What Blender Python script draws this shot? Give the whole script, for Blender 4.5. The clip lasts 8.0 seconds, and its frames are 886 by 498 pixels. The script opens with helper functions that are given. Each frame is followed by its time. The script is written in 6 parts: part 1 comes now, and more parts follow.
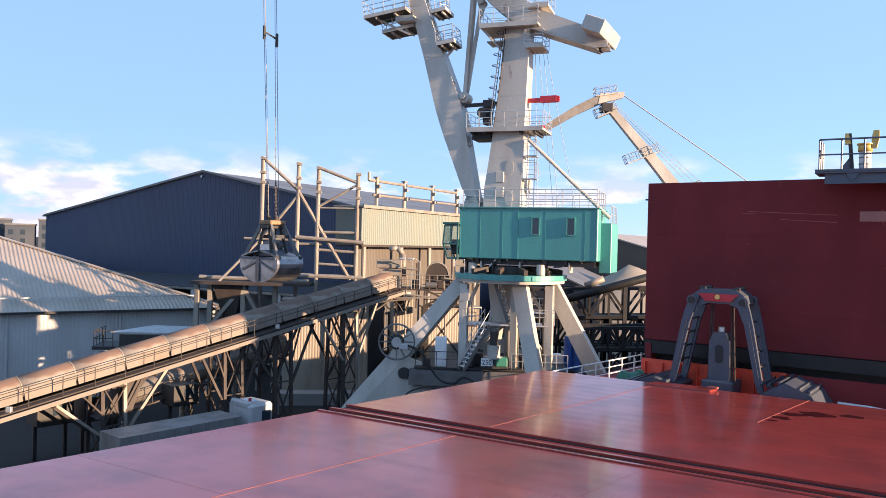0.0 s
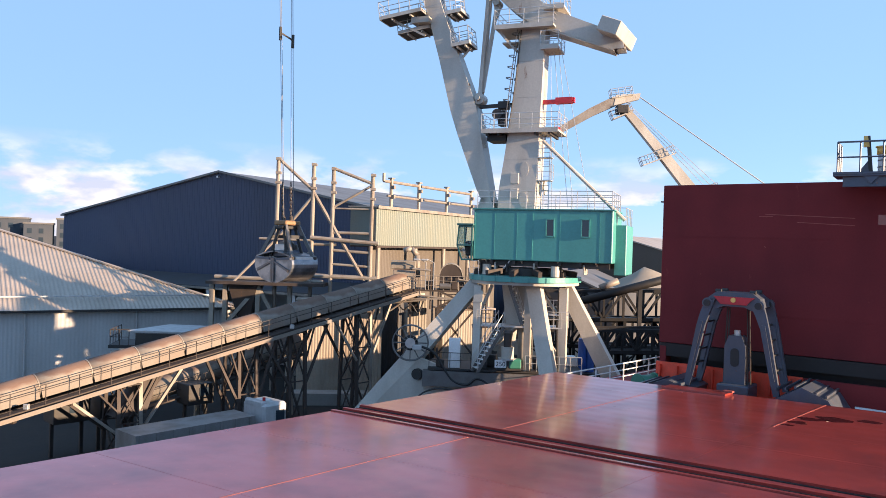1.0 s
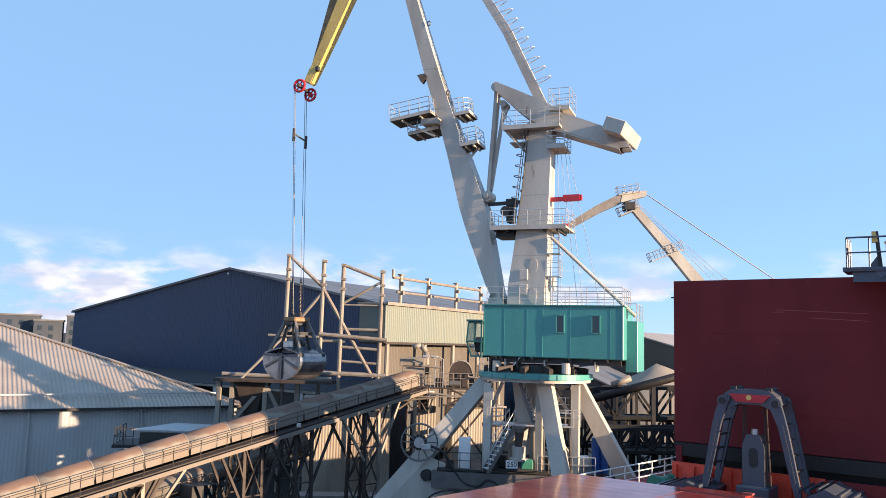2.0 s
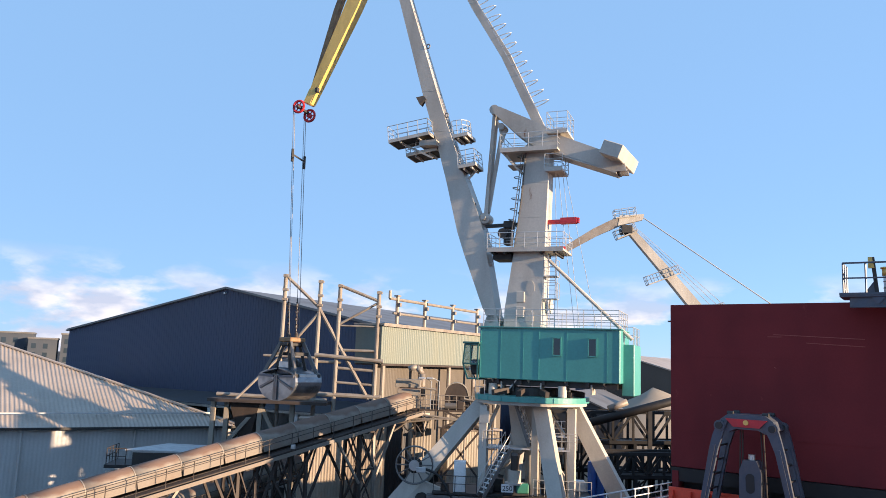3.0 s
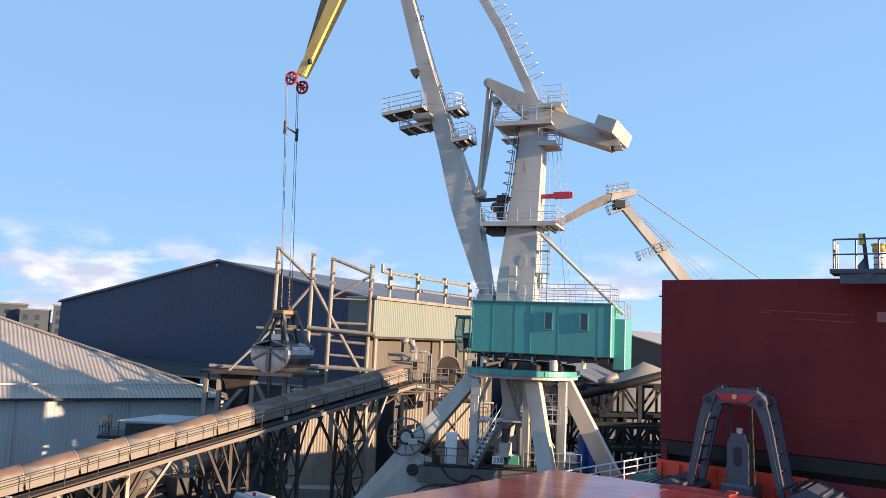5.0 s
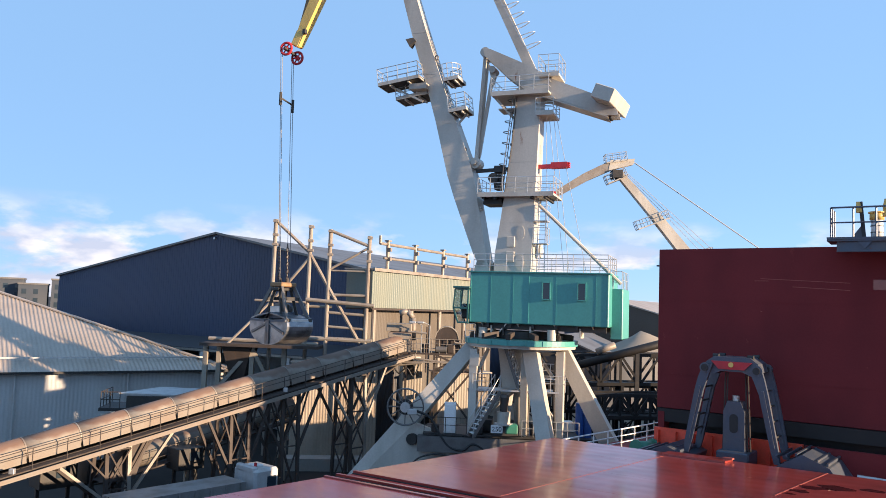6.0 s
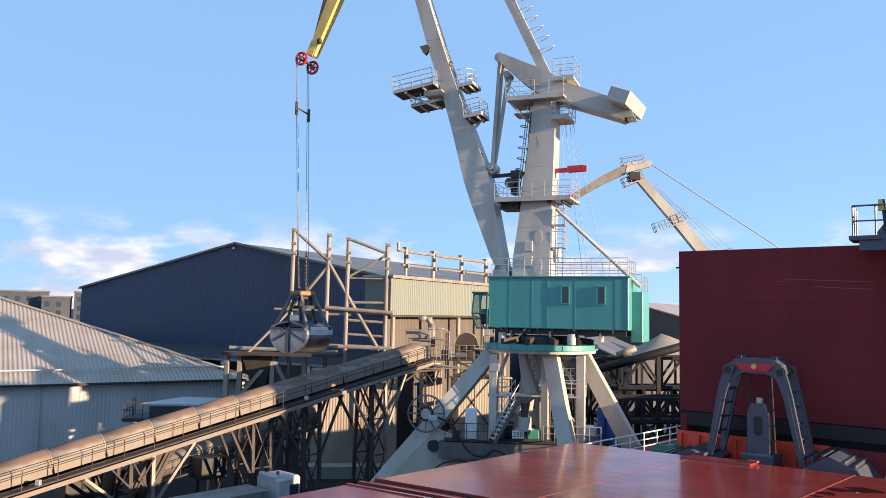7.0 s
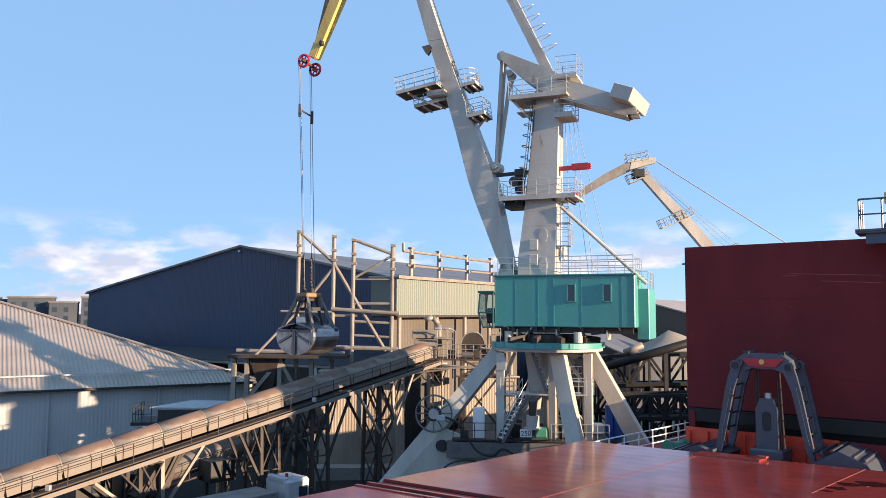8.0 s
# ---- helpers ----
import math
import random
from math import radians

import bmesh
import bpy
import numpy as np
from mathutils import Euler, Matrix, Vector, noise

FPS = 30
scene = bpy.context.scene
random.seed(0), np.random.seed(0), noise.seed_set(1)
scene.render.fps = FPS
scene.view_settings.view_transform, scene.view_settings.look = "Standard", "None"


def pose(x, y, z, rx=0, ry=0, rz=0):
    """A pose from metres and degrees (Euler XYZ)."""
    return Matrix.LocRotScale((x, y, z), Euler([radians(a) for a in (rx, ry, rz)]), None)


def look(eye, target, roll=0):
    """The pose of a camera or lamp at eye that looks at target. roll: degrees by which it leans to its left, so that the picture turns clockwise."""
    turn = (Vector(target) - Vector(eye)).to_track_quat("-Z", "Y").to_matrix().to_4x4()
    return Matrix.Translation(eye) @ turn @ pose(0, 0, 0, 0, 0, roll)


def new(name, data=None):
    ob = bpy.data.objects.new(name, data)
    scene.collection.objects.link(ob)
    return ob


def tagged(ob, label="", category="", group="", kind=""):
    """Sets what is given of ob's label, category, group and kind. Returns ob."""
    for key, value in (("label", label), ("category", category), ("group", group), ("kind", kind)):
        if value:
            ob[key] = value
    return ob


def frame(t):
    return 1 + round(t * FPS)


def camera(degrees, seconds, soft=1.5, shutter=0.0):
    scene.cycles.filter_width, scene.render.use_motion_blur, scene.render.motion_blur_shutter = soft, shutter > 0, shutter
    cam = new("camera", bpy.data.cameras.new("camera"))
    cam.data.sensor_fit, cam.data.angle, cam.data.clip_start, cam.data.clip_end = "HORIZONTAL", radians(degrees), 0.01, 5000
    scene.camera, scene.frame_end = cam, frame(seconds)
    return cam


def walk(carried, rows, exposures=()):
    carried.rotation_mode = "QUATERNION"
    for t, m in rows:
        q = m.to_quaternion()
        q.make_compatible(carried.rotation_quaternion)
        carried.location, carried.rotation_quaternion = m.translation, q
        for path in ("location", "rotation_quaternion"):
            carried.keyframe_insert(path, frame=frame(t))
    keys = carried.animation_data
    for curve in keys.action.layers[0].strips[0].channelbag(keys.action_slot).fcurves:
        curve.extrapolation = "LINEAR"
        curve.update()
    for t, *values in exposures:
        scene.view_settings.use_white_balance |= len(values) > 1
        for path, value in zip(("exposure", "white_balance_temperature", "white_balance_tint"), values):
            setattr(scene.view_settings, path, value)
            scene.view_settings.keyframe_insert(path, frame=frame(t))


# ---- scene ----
LENS = 59.38
cam = camera(LENS, 8.0, 0.6)
EYE = 12.5
ROWS = [
    (0.0, -0.000, -0.400, -1.400),
    (0.5, 0.224, -0.554, -1.436),
    (1.0, 1.050, -0.342, -1.723),
    (1.5, 1.718, 3.520, -1.748),
    (1.7, 1.765, 5.151, -1.609),
    (2.8, 1.516, 8.084, -1.896),
    (3.0, 1.458, 8.316, -2.158),
    (3.5, 1.291, 8.773, -2.639),
    (4.0, 1.144, 8.655, -2.775),
    (4.5, 0.958, 7.815, -2.657),
    (4.7, 0.930, 7.300, -2.626),
    (5.8, 0.799, 4.411, -1.937),
    (6.0, 0.758, 4.286, -2.020),
    (6.5, 0.933, 4.327, -1.786),
    (7.0, 2.146, 4.687, -1.084),
    (7.5, 2.625, 4.636, -0.510),
    (8.0, 2.598, 4.669, -0.245),
]
walk(cam, [(t, pose(0, 0, EYE, 90 + p, r, y)) for t, y, p, r in ROWS], exposures=[(0.0, 1.38, 6700, 22), (1.6, 1.26, 6560, 18), (4.0, 1.14, 6430, 17), (6.0, 1.19, 6480, 17), (8.0, 1.16, 6480, 17)])

# ---- world and sun ----
SUN_AZ, SUN_EL = 113.0, 9.6  # degrees clockwise from +y, and above the horizon
world = bpy.data.worlds.new("sky_world")
scene.world = world
world.use_nodes = True
wn, wl = world.node_tree.nodes, world.node_tree.links
wn.clear()
w_out = wn.new("ShaderNodeOutputWorld")
w_bg = wn.new("ShaderNodeBackground")
w_sky = wn.new("ShaderNodeTexSky")
w_sky.sky_type = "NISHITA"
w_sky.sun_disc = False
w_sky.sun_elevation, w_sky.sun_rotation = radians(SUN_EL), radians(-SUN_AZ)
w_sky.air_density, w_sky.dust_density, w_sky.ozone_density = 0.9, 0.0, 2.4
w_sky.altitude = 1800
w_bg.inputs["Strength"].default_value = 0.15
# low broken clouds near the horizon, all round
w_tc = wn.new("ShaderNodeTexCoord")
w_map = wn.new("ShaderNodeMapping")
w_map.inputs["Scale"].default_value = (5.0, 5.0, 13.0)
w_map.inputs["Location"].default_value = (0.35, 0.2, 0.0)
w_noise = wn.new("ShaderNodeTexNoise")
w_noise.inputs["Scale"].default_value = 1.6
w_noise.inputs["Detail"].default_value = 9.0
w_noise.inputs["Roughness"].default_value = 0.55
w_ramp = wn.new("ShaderNodeValToRGB")
w_ramp.color_ramp.elements[0].position, w_ramp.color_ramp.elements[1].position = 0.46, 0.56
w_sep = wn.new("ShaderNodeSeparateXYZ")
w_low = wn.new("ShaderNodeMapRange")
w_low.inputs["From Min"].default_value, w_low.inputs["From Max"].default_value = 0.12, 0.06
w_mul = wn.new("ShaderNodeMath")
w_mul.operation = "MULTIPLY"
w_mix = wn.new("ShaderNodeMixRGB")
wl.new(w_tc.outputs["Generated"], w_map.inputs["Vector"])
wl.new(w_map.outputs["Vector"], w_noise.inputs["Vector"])
wl.new(w_noise.outputs["Fac"], w_ramp.inputs["Fac"])
wl.new(w_tc.outputs["Generated"], w_sep.inputs["Vector"])
wl.new(w_sep.outputs["Z"], w_low.inputs["Value"])
wl.new(w_ramp.outputs["Color"], w_mul.inputs[0])
wl.new(w_low.outputs["Result"], w_mul.inputs[1])
wl.new(w_mul.outputs["Value"], w_mix.inputs["Fac"])
# thin even haze over the clear sky
w_haze = wn.new("ShaderNodeMixRGB")
w_haze.inputs["Fac"].default_value = 0.84
w_haze.inputs["Color2"].default_value = (0.93, 1.74, 2.75, 1)
wl.new(w_sky.outputs["Color"], w_haze.inputs["Color1"])
wl.new(w_haze.outputs["Color"], w_mix.inputs["Color1"])
# cloud tops pale, undersides greyer
w_tone = wn.new("ShaderNodeMixRGB")
w_tone.inputs["Color1"].default_value, w_tone.inputs["Color2"].default_value = (1.9, 2.15, 2.6, 1), (3.3, 3.25, 3.2, 1)
w_n2 = wn.new("ShaderNodeTexNoise")
w_n2.inputs["Scale"].default_value, w_n2.inputs["Detail"].default_value = 3.4, 6.0
w_r2 = wn.new("ShaderNodeMapRange")
w_r2.inputs["From Min"].default_value, w_r2.inputs["From Max"].default_value = 0.4, 0.62
wl.new(w_map.outputs["Vector"], w_n2.inputs["Vector"])
wl.new(w_n2.outputs["Fac"], w_r2.inputs["Value"])
wl.new(w_r2.outputs["Result"], w_tone.inputs["Fac"])
wl.new(w_tone.outputs["Color"], w_mix.inputs["Color2"])
wl.new(w_mix.outputs["Color"], w_bg.inputs["Color"])
wl.new(w_bg.outputs["Background"], w_out.inputs["Surface"])

sun = new("sun", bpy.data.lights.new("sun", "SUN"))
sun.data.energy, sun.data.angle, sun.data.color = 5.0, radians(0.5), (1.0, 0.76, 0.49)
_a, _e = radians(SUN_AZ), radians(SUN_EL)
SUN_DIR = Vector((math.sin(_a) * math.cos(_e), math.cos(_a) * math.cos(_e), math.sin(_e)))
sun.matrix_world = look(SUN_DIR * 200, (0, 0, 0))


# ---- materials ----
def material(name, color, rough=0.6, metal=0.0, dirt=(0.1, 0.08, 0.06), amount=0.35, size=1.2, streak=1.0,
             grain=14.0, bump=0.15, spots=0.0, spot_color=(0.18, 0.07, 0.03), coat=0.0, random_value=0.0):
    """Painted or bare surface: broad stains, fine grain, rust spots, bump and uneven gloss."""
    m = bpy.data.materials.new(name)
    m.use_nodes = True
    n, l = m.node_tree.nodes, m.node_tree.links
    b = n["Principled BSDF"]
    tc, mp = n.new("ShaderNodeTexCoord"), n.new("ShaderNodeMapping")
    mp.inputs["Scale"].default_value = (1, 1, 1 / streak)
    l.new(tc.outputs["Object"], mp.inputs["Vector"])
    big, fine = n.new("ShaderNodeTexNoise"), n.new("ShaderNodeTexNoise")
    big.inputs["Scale"].default_value, big.inputs["Detail"].default_value = size, 6
    fine.inputs["Scale"].default_value, fine.inputs["Detail"].default_value = grain, 4
    l.new(mp.outputs["Vector"], big.inputs["Vector"])
    l.new(tc.outputs["Object"], fine.inputs["Vector"])
    r1 = n.new("ShaderNodeMapRange")
    r1.inputs["From Min"].default_value, r1.inputs["From Max"].default_value = 0.42, 0.75
    r1.inputs["To Max"].default_value = amount
    l.new(big.outputs["Fac"], r1.inputs["Value"])
    mix = n.new("ShaderNodeMixRGB")
    mix.inputs["Color1"].default_value, mix.inputs["Color2"].default_value = (*color, 1), (*dirt, 1)
    l.new(r1.outputs["Result"], mix.inputs["Fac"])
    hsv = n.new("ShaderNodeHueSaturation")
    r2 = n.new("ShaderNodeMapRange")
    r2.inputs["From Min"].default_value, r2.inputs["From Max"].default_value = 0.25, 0.75
    r2.inputs["To Min"].default_value, r2.inputs["To Max"].default_value = 0.93, 1.07
    l.new(fine.outputs["Fac"], r2.inputs["Value"])
    value = r2.outputs["Result"]
    if random_value:
        info, r3, mm = n.new("ShaderNodeObjectInfo"), n.new("ShaderNodeMapRange"), n.new("ShaderNodeMath")
        r3.inputs["To Min"].default_value, r3.inputs["To Max"].default_value = 1 - random_value, 1 + random_value
        mm.operation = "MULTIPLY"
        l.new(info.outputs["Random"], r3.inputs["Value"])
        l.new(r3.outputs["Result"], mm.inputs[0])
        l.new(value, mm.inputs[1])
        value = mm.outputs["Value"]
    l.new(value, hsv.inputs["Value"])
    l.new(mix.outputs["Color"], hsv.inputs["Color"])
    col = hsv.outputs["Color"]
    if spots:
        sp, r4, mx = n.new("ShaderNodeTexNoise"), n.new("ShaderNodeMapRange"), n.new("ShaderNodeMixRGB")
        sp.inputs["Scale"].default_value, sp.inputs["Detail"].default_value = size * 3.3, 8
        sp.inputs["Roughness"].default_value = 0.7
        l.new(mp.outputs["Vector"], sp.inputs["Vector"])
        r4.inputs["From Min"].default_value, r4.inputs["From Max"].default_value = 0.66 - 0.12 * spots, 0.74 - 0.1 * spots
        l.new(sp.outputs["Fac"], r4.inputs["Value"])
        l.new(r4.outputs["Result"], mx.inputs["Fac"])
        mx.inputs["Color2"].default_value = (*spot_color, 1)
        l.new(col, mx.inputs["Color1"])
        col = mx.outputs["Color"]
    l.new(col, b.inputs["Base Color"])
    r5 = n.new("ShaderNodeMapRange")
    r5.inputs["To Min"].default_value, r5.inputs["To Max"].default_value = max(0.03, rough - 0.12), min(1, rough + 0.12)
    l.new(big.outputs["Fac"], r5.inputs["Value"])
    l.new(r5.outputs["Result"], b.inputs["Roughness"])
    b.inputs["Metallic"].default_value = metal
    b.inputs["Coat Weight"].default_value = coat
    b.inputs["Coat Roughness"].default_value = 0.13
    bp = n.new("ShaderNodeBump")
    bp.inputs["Strength"].default_value, bp.inputs["Distance"].default_value = bump, 0.02
    l.new(fine.outputs["Fac"], bp.inputs["Height"])
    l.new(bp.outputs["Normal"], b.inputs["Normal"])
    return m


CRANE = material("crane_paint", (0.52, 0.485, 0.425), 0.45, 0, (0.24, 0.2, 0.16), 0.75, 0.45, 5, 9, 0.05, 0.06)
GALV = material("galvanised_steel", (0.55, 0.55, 0.54), 0.42, 0.6, (0.3, 0.3, 0.3), 0.4, 2, 1, 20, 0.1)
TEAL = material("teal_paint", (0.065, 0.31, 0.285), 0.42, 0, (0.05, 0.2, 0.19), 0.5, 0.45, 4, 8, 0.04, 0.1, (0.16, 0.20, 0.15))
DARKTEAL = material("dark_teal_paint", (0.03, 0.13, 0.125), 0.45, 0, (0.04, 0.07, 0.06), 0.5, 1.0, 3, 8, 0.08)
YELLOW = material("yellow_paint", (0.8, 0.52, 0.14), 0.45, 0, (0.3, 0.18, 0.05), 0.4, 0.9, 3, 9, 0.1)
RED = material("red_paint", (0.55, 0.03, 0.04), 0.45, 0, (0.2, 0.03, 0.03), 0.3, 2, 1, 10, 0.1)
SHIP = material("ship_oxide_red", (0.185, 0.021, 0.023), 0.75, 0, (0.12, 0.016, 0.019), 0.8, 0.35, 1.5, 10, 0.08, 0.12, (0.3, 0.06, 0.05))
SHIP.node_tree.nodes["Principled BSDF"].inputs["Specular IOR Level"].default_value = 0.3
HATCH = material("hatch_red", (0.31, 0.042, 0.032), 0.33, 0, (0.14, 0.018, 0.016), 0.85, 0.6, 1, 5, 0.06, 0.2, (0.46, 0.09, 0.06), 0.7)
# shallow dishing of the plates between the stiffeners under them
_n, _l = HATCH.node_tree.nodes, HATCH.node_tree.links
_tc, _vr, _wv, _bp = _n.new("ShaderNodeTexCoord"), _n.new("ShaderNodeMapping"), _n.new("ShaderNodeTexWave"), _n.new("ShaderNodeBump")
_vr.inputs["Rotation"].default_value = (0, 0, radians(-58.5))
_wv.inputs["Scale"].default_value, _wv.inputs["Distortion"].default_value, _wv.inputs["Detail"].default_value = 0.36, 1.2, 1.5
_bp.inputs["Strength"].default_value, _bp.inputs["Distance"].default_value = 0.6, 0.011
_l.new(_tc.outputs["Object"], _vr.inputs["Vector"])
_l.new(_vr.outputs["Vector"], _wv.inputs["Vector"])
_l.new(_wv.outputs["Fac"], _bp.inputs["Height"])
_old = _n["Principled BSDF"].inputs["Normal"].links[0].from_node
_l.new(_old.outputs["Normal"], _bp.inputs["Normal"])
_l.new(_bp.outputs["Normal"], _n["Principled BSDF"].inputs["Normal"])
WETRED = material("wet_dark_red", (0.055, 0.008, 0.007), 0.18, 0, (0.03, 0.006, 0.005), 0.5, 1.5, 1, 8, 0.02)
ORANGE = material("primer_orange", (0.95, 0.095, 0.045), 0.5, 0, (0.4, 0.05, 0.02), 0.4, 1.5, 1, 10, 0.1)
DARK = material("dark_steel", (0.035, 0.034, 0.034), 0.6, 0.2, (0.09, 0.07, 0.05), 0.5, 1.5, 1, 12, 0.15)
GRABSTEEL = material("grab_grey_steel", (0.078, 0.095, 0.128), 0.45, 0.3, (0.15, 0.13, 0.11), 0.5, 1.6, 1.5, 10, 0.2, 0.2)
WORN = material("worn_grab_plate", (0.13, 0.14, 0.155), 0.4, 0.5, (0.2, 0.13, 0.09), 0.7, 1.4, 1, 9, 0.2, 0.4)
GRABPLATE = material("scuffed_grab_plate", (0.3, 0.32, 0.35), 0.36, 0.75, (0.05, 0.05, 0.055), 0.9, 1.1, 1, 9, 0.2, 0.5, (0.4, 0.42, 0.44))
# near-black that carries shade in its colour: bridges beyond the crane, gap under the cover
SHADEBLACK = material("coal_black_steel", (0.014, 0.013, 0.013), 0.6, 0.1, (0.04, 0.032, 0.026), 0.5, 1.2, 1, 9, 0.15)
NAVY = material("navy_cladding", (0.043, 0.057, 0.103), 0.6, 0.0, (0.06, 0.06, 0.07), 0.4, 0.12, 6, 3, 0.05)
ROOF = material("grey_roof_sheet", (0.43, 0.355, 0.29), 0.5, 0.2, (0.25, 0.2, 0.16), 0.5, 0.25, 2, 5, 0.06)
DARKROOF = material("dark_roof_sheet", (0.17, 0.165, 0.16), 0.5, 0.2, (0.06, 0.05, 0.05), 0.5, 0.25, 2, 5, 0.06)
DARKCLAD = material("dark_grey_cladding", (0.06, 0.06, 0.066), 0.6, 0, (0.1, 0.085, 0.07), 0.5, 0.5, 4, 6, 0.05)
SIDING = material("dusty_side_sheet", (0.225, 0.195, 0.165), 0.8, 0.0, (0.22, 0.16, 0.12), 0.7, 0.9, 3, 12, 0.1)
CREAM = material("cream_cladding", (0.34, 0.3, 0.245), 0.6, 0, (0.13, 0.1, 0.075), 0.8, 0.4, 5, 6, 0.05)
GREYWALL = material("pale_grey_cladding", (0.5, 0.49, 0.475), 0.55, 0, (0.3, 0.28, 0.26), 0.5, 0.3, 3, 6, 0.05)
PALEGREEN = material("pale_green_cladding", (0.13, 0.16, 0.142), 0.55, 0, (0.22, 0.22, 0.16), 0.6, 0.4, 5, 6, 0.05)
TAN = material("dusty_tan_cladding", (0.42, 0.345, 0.27), 0.65, 0, (0.15, 0.11, 0.08), 0.7, 0.4, 4, 6, 0.08)
TUBE = material("dusty_conveyor_steel", (0.27, 0.235, 0.195), 0.8, 0.0, (0.17, 0.115, 0.085), 0.8, 0.7, 1, 8, 0.12, 0.1)
# brown dust settled on whatever faces up
_n, _l = TUBE.node_tree.nodes, TUBE.node_tree.links
_geo, _sep, _r, _dn, _ad, _mx = _n.new("ShaderNodeNewGeometry"), _n.new("ShaderNodeSeparateXYZ"), _n.new("ShaderNodeMapRange"), _n.new("ShaderNodeTexNoise"), _n.new("ShaderNodeMath"), _n.new("ShaderNodeMixRGB")
_dn.inputs["Scale"].default_value, _dn.inputs["Detail"].default_value = 2.5, 8
_ad.operation = "MULTIPLY_ADD"
_ad.inputs[1].default_value = 0.9
_r.inputs["From Min"].default_value, _r.inputs["From Max"].default_value = 0.82, 1.08
_r.inputs["To Max"].default_value = 0.85
_mx.inputs["Color2"].default_value = (0.15, 0.085, 0.06, 1)
_b = _n["Principled BSDF"]
_col = _b.inputs["Base Color"].links[0].from_socket
_l.new(_geo.outputs["Normal"], _sep.inputs["Vector"])
_l.new(_dn.outputs["Fac"], _ad.inputs[0])
_l.new(_sep.outputs["Z"], _ad.inputs[2])
_l.new(_ad.outputs["Value"], _r.inputs["Value"])
_l.new(_r.outputs["Result"], _mx.inputs["Fac"])
_l.new(_col, _mx.inputs["Color1"])
_l.new(_mx.outputs["Color"], _b.inputs["Base Color"])
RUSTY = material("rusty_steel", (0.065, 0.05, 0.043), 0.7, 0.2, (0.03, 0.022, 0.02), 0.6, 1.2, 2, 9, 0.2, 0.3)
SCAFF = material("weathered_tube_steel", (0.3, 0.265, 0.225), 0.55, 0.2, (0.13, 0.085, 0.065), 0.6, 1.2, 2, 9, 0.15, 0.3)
# wall colour darkened and blued for the shade and haze on the far town
TOWN = material("weathered_render", (0.05, 0.062, 0.082), 0.8, 0, (0.12, 0.12, 0.12), 0.5, 0.1, 2, 3, 0.1)
WELD = material("red_weld", (0.34, 0.075, 0.06), 0.5, 0, (0.2, 0.04, 0.03), 0.5, 2.0, 1, 9, 0.1)
# darker tan with the shade on the under-gallery wall and far gable mixed in
SHADETAN = material("old_brown_cladding", (0.1, 0.085, 0.07), 0.65, 0, (0.09, 0.07, 0.05), 0.6, 0.4, 4, 6, 0.08)
DULLSTEEL = material("dull_galvanised", (0.17, 0.165, 0.16), 0.5, 0.4, (0.1, 0.08, 0.07), 0.5, 1.5, 1, 9, 0.1)
GROUND = material("stained_asphalt", (0.03, 0.028, 0.027), 0.92, 0, (0.055, 0.047, 0.04), 0.7, 0.15, 1, 3, 0.3)
GROUND.node_tree.nodes["Principled BSDF"].inputs["Specular IOR Level"].default_value = 0.2
CONCRETE = material("quay_concrete", (0.30, 0.29, 0.27), 0.8, 0, (0.15, 0.13, 0.11), 0.6, 0.5, 1, 6, 0.2)
DIRTYWHITE = material("dirty_white_paint", (0.24, 0.235, 0.23), 0.5, 0, (0.12, 0.1, 0.08), 0.7, 0.8, 2, 9, 0.08)
WHITE = material("white_paint", (0.78, 0.78, 0.77), 0.4, 0, (0.4, 0.36, 0.3), 0.35, 1.5, 2, 9, 0.08)
BLUE = material("blue_plastic", (0.03, 0.12, 0.45), 0.4, 0, (0.03, 0.06, 0.2), 0.3, 2, 1, 9, 0.05)
GREEN = material("green_paint", (0.04, 0.22, 0.15), 0.45, 0, (0.05, 0.1, 0.07), 0.4, 2, 1, 9, 0.08)
BLACK = material("black_rubber", (0.02, 0.02, 0.02), 0.6, 0, (0.05, 0.045, 0.04), 0.5, 2, 1, 9, 0.1)
WATER = material("harbour_water", (0.02, 0.03, 0.035), 0.1, 0, (0.03, 0.04, 0.04), 0.5, 0.3, 1, 1.2, 0.5)
BULK = material("pale_bulk_cargo", (0.32, 0.27, 0.21), 0.9, 0, (0.2, 0.16, 0.12), 0.6, 0.3, 1, 2, 0.6)
RUSTORANGE = material("rusted_orange_paint", (0.30, 0.17, 0.08), 0.6, 0.1, (0.1, 0.06, 0.04), 0.6, 2.0, 1, 9, 0.15)
GLASS = bpy.data.materials.new("window_glass")
GLASS.use_nodes = True
_g = GLASS.node_tree.nodes["Principled BSDF"]
_g.inputs["Base Color"].default_value = (0.03, 0.045, 0.06, 1)
_g.inputs["Roughness"].default_value = 0.06
_g.inputs["IOR"].default_value = 1.5
CABWHITE = material("dusty_cab_paint", (0.5, 0.5, 0.5), 0.4, 0, (0.25, 0.22, 0.18), 0.5, 1.2, 2, 9, 0.05)
CABGLASS = bpy.data.materials.new("cab_glass")
CABGLASS.use_nodes = True
_g = CABGLASS.node_tree.nodes["Principled BSDF"]
_g.inputs["Base Color"].default_value = (0.6, 0.7, 0.72, 1)
_g.inputs["Roughness"].default_value = 0.04
_g.inputs["Transmission Weight"].default_value = 0.9
_g.inputs["IOR"].default_value = 1.1

Z = Vector((0, 0, 1))


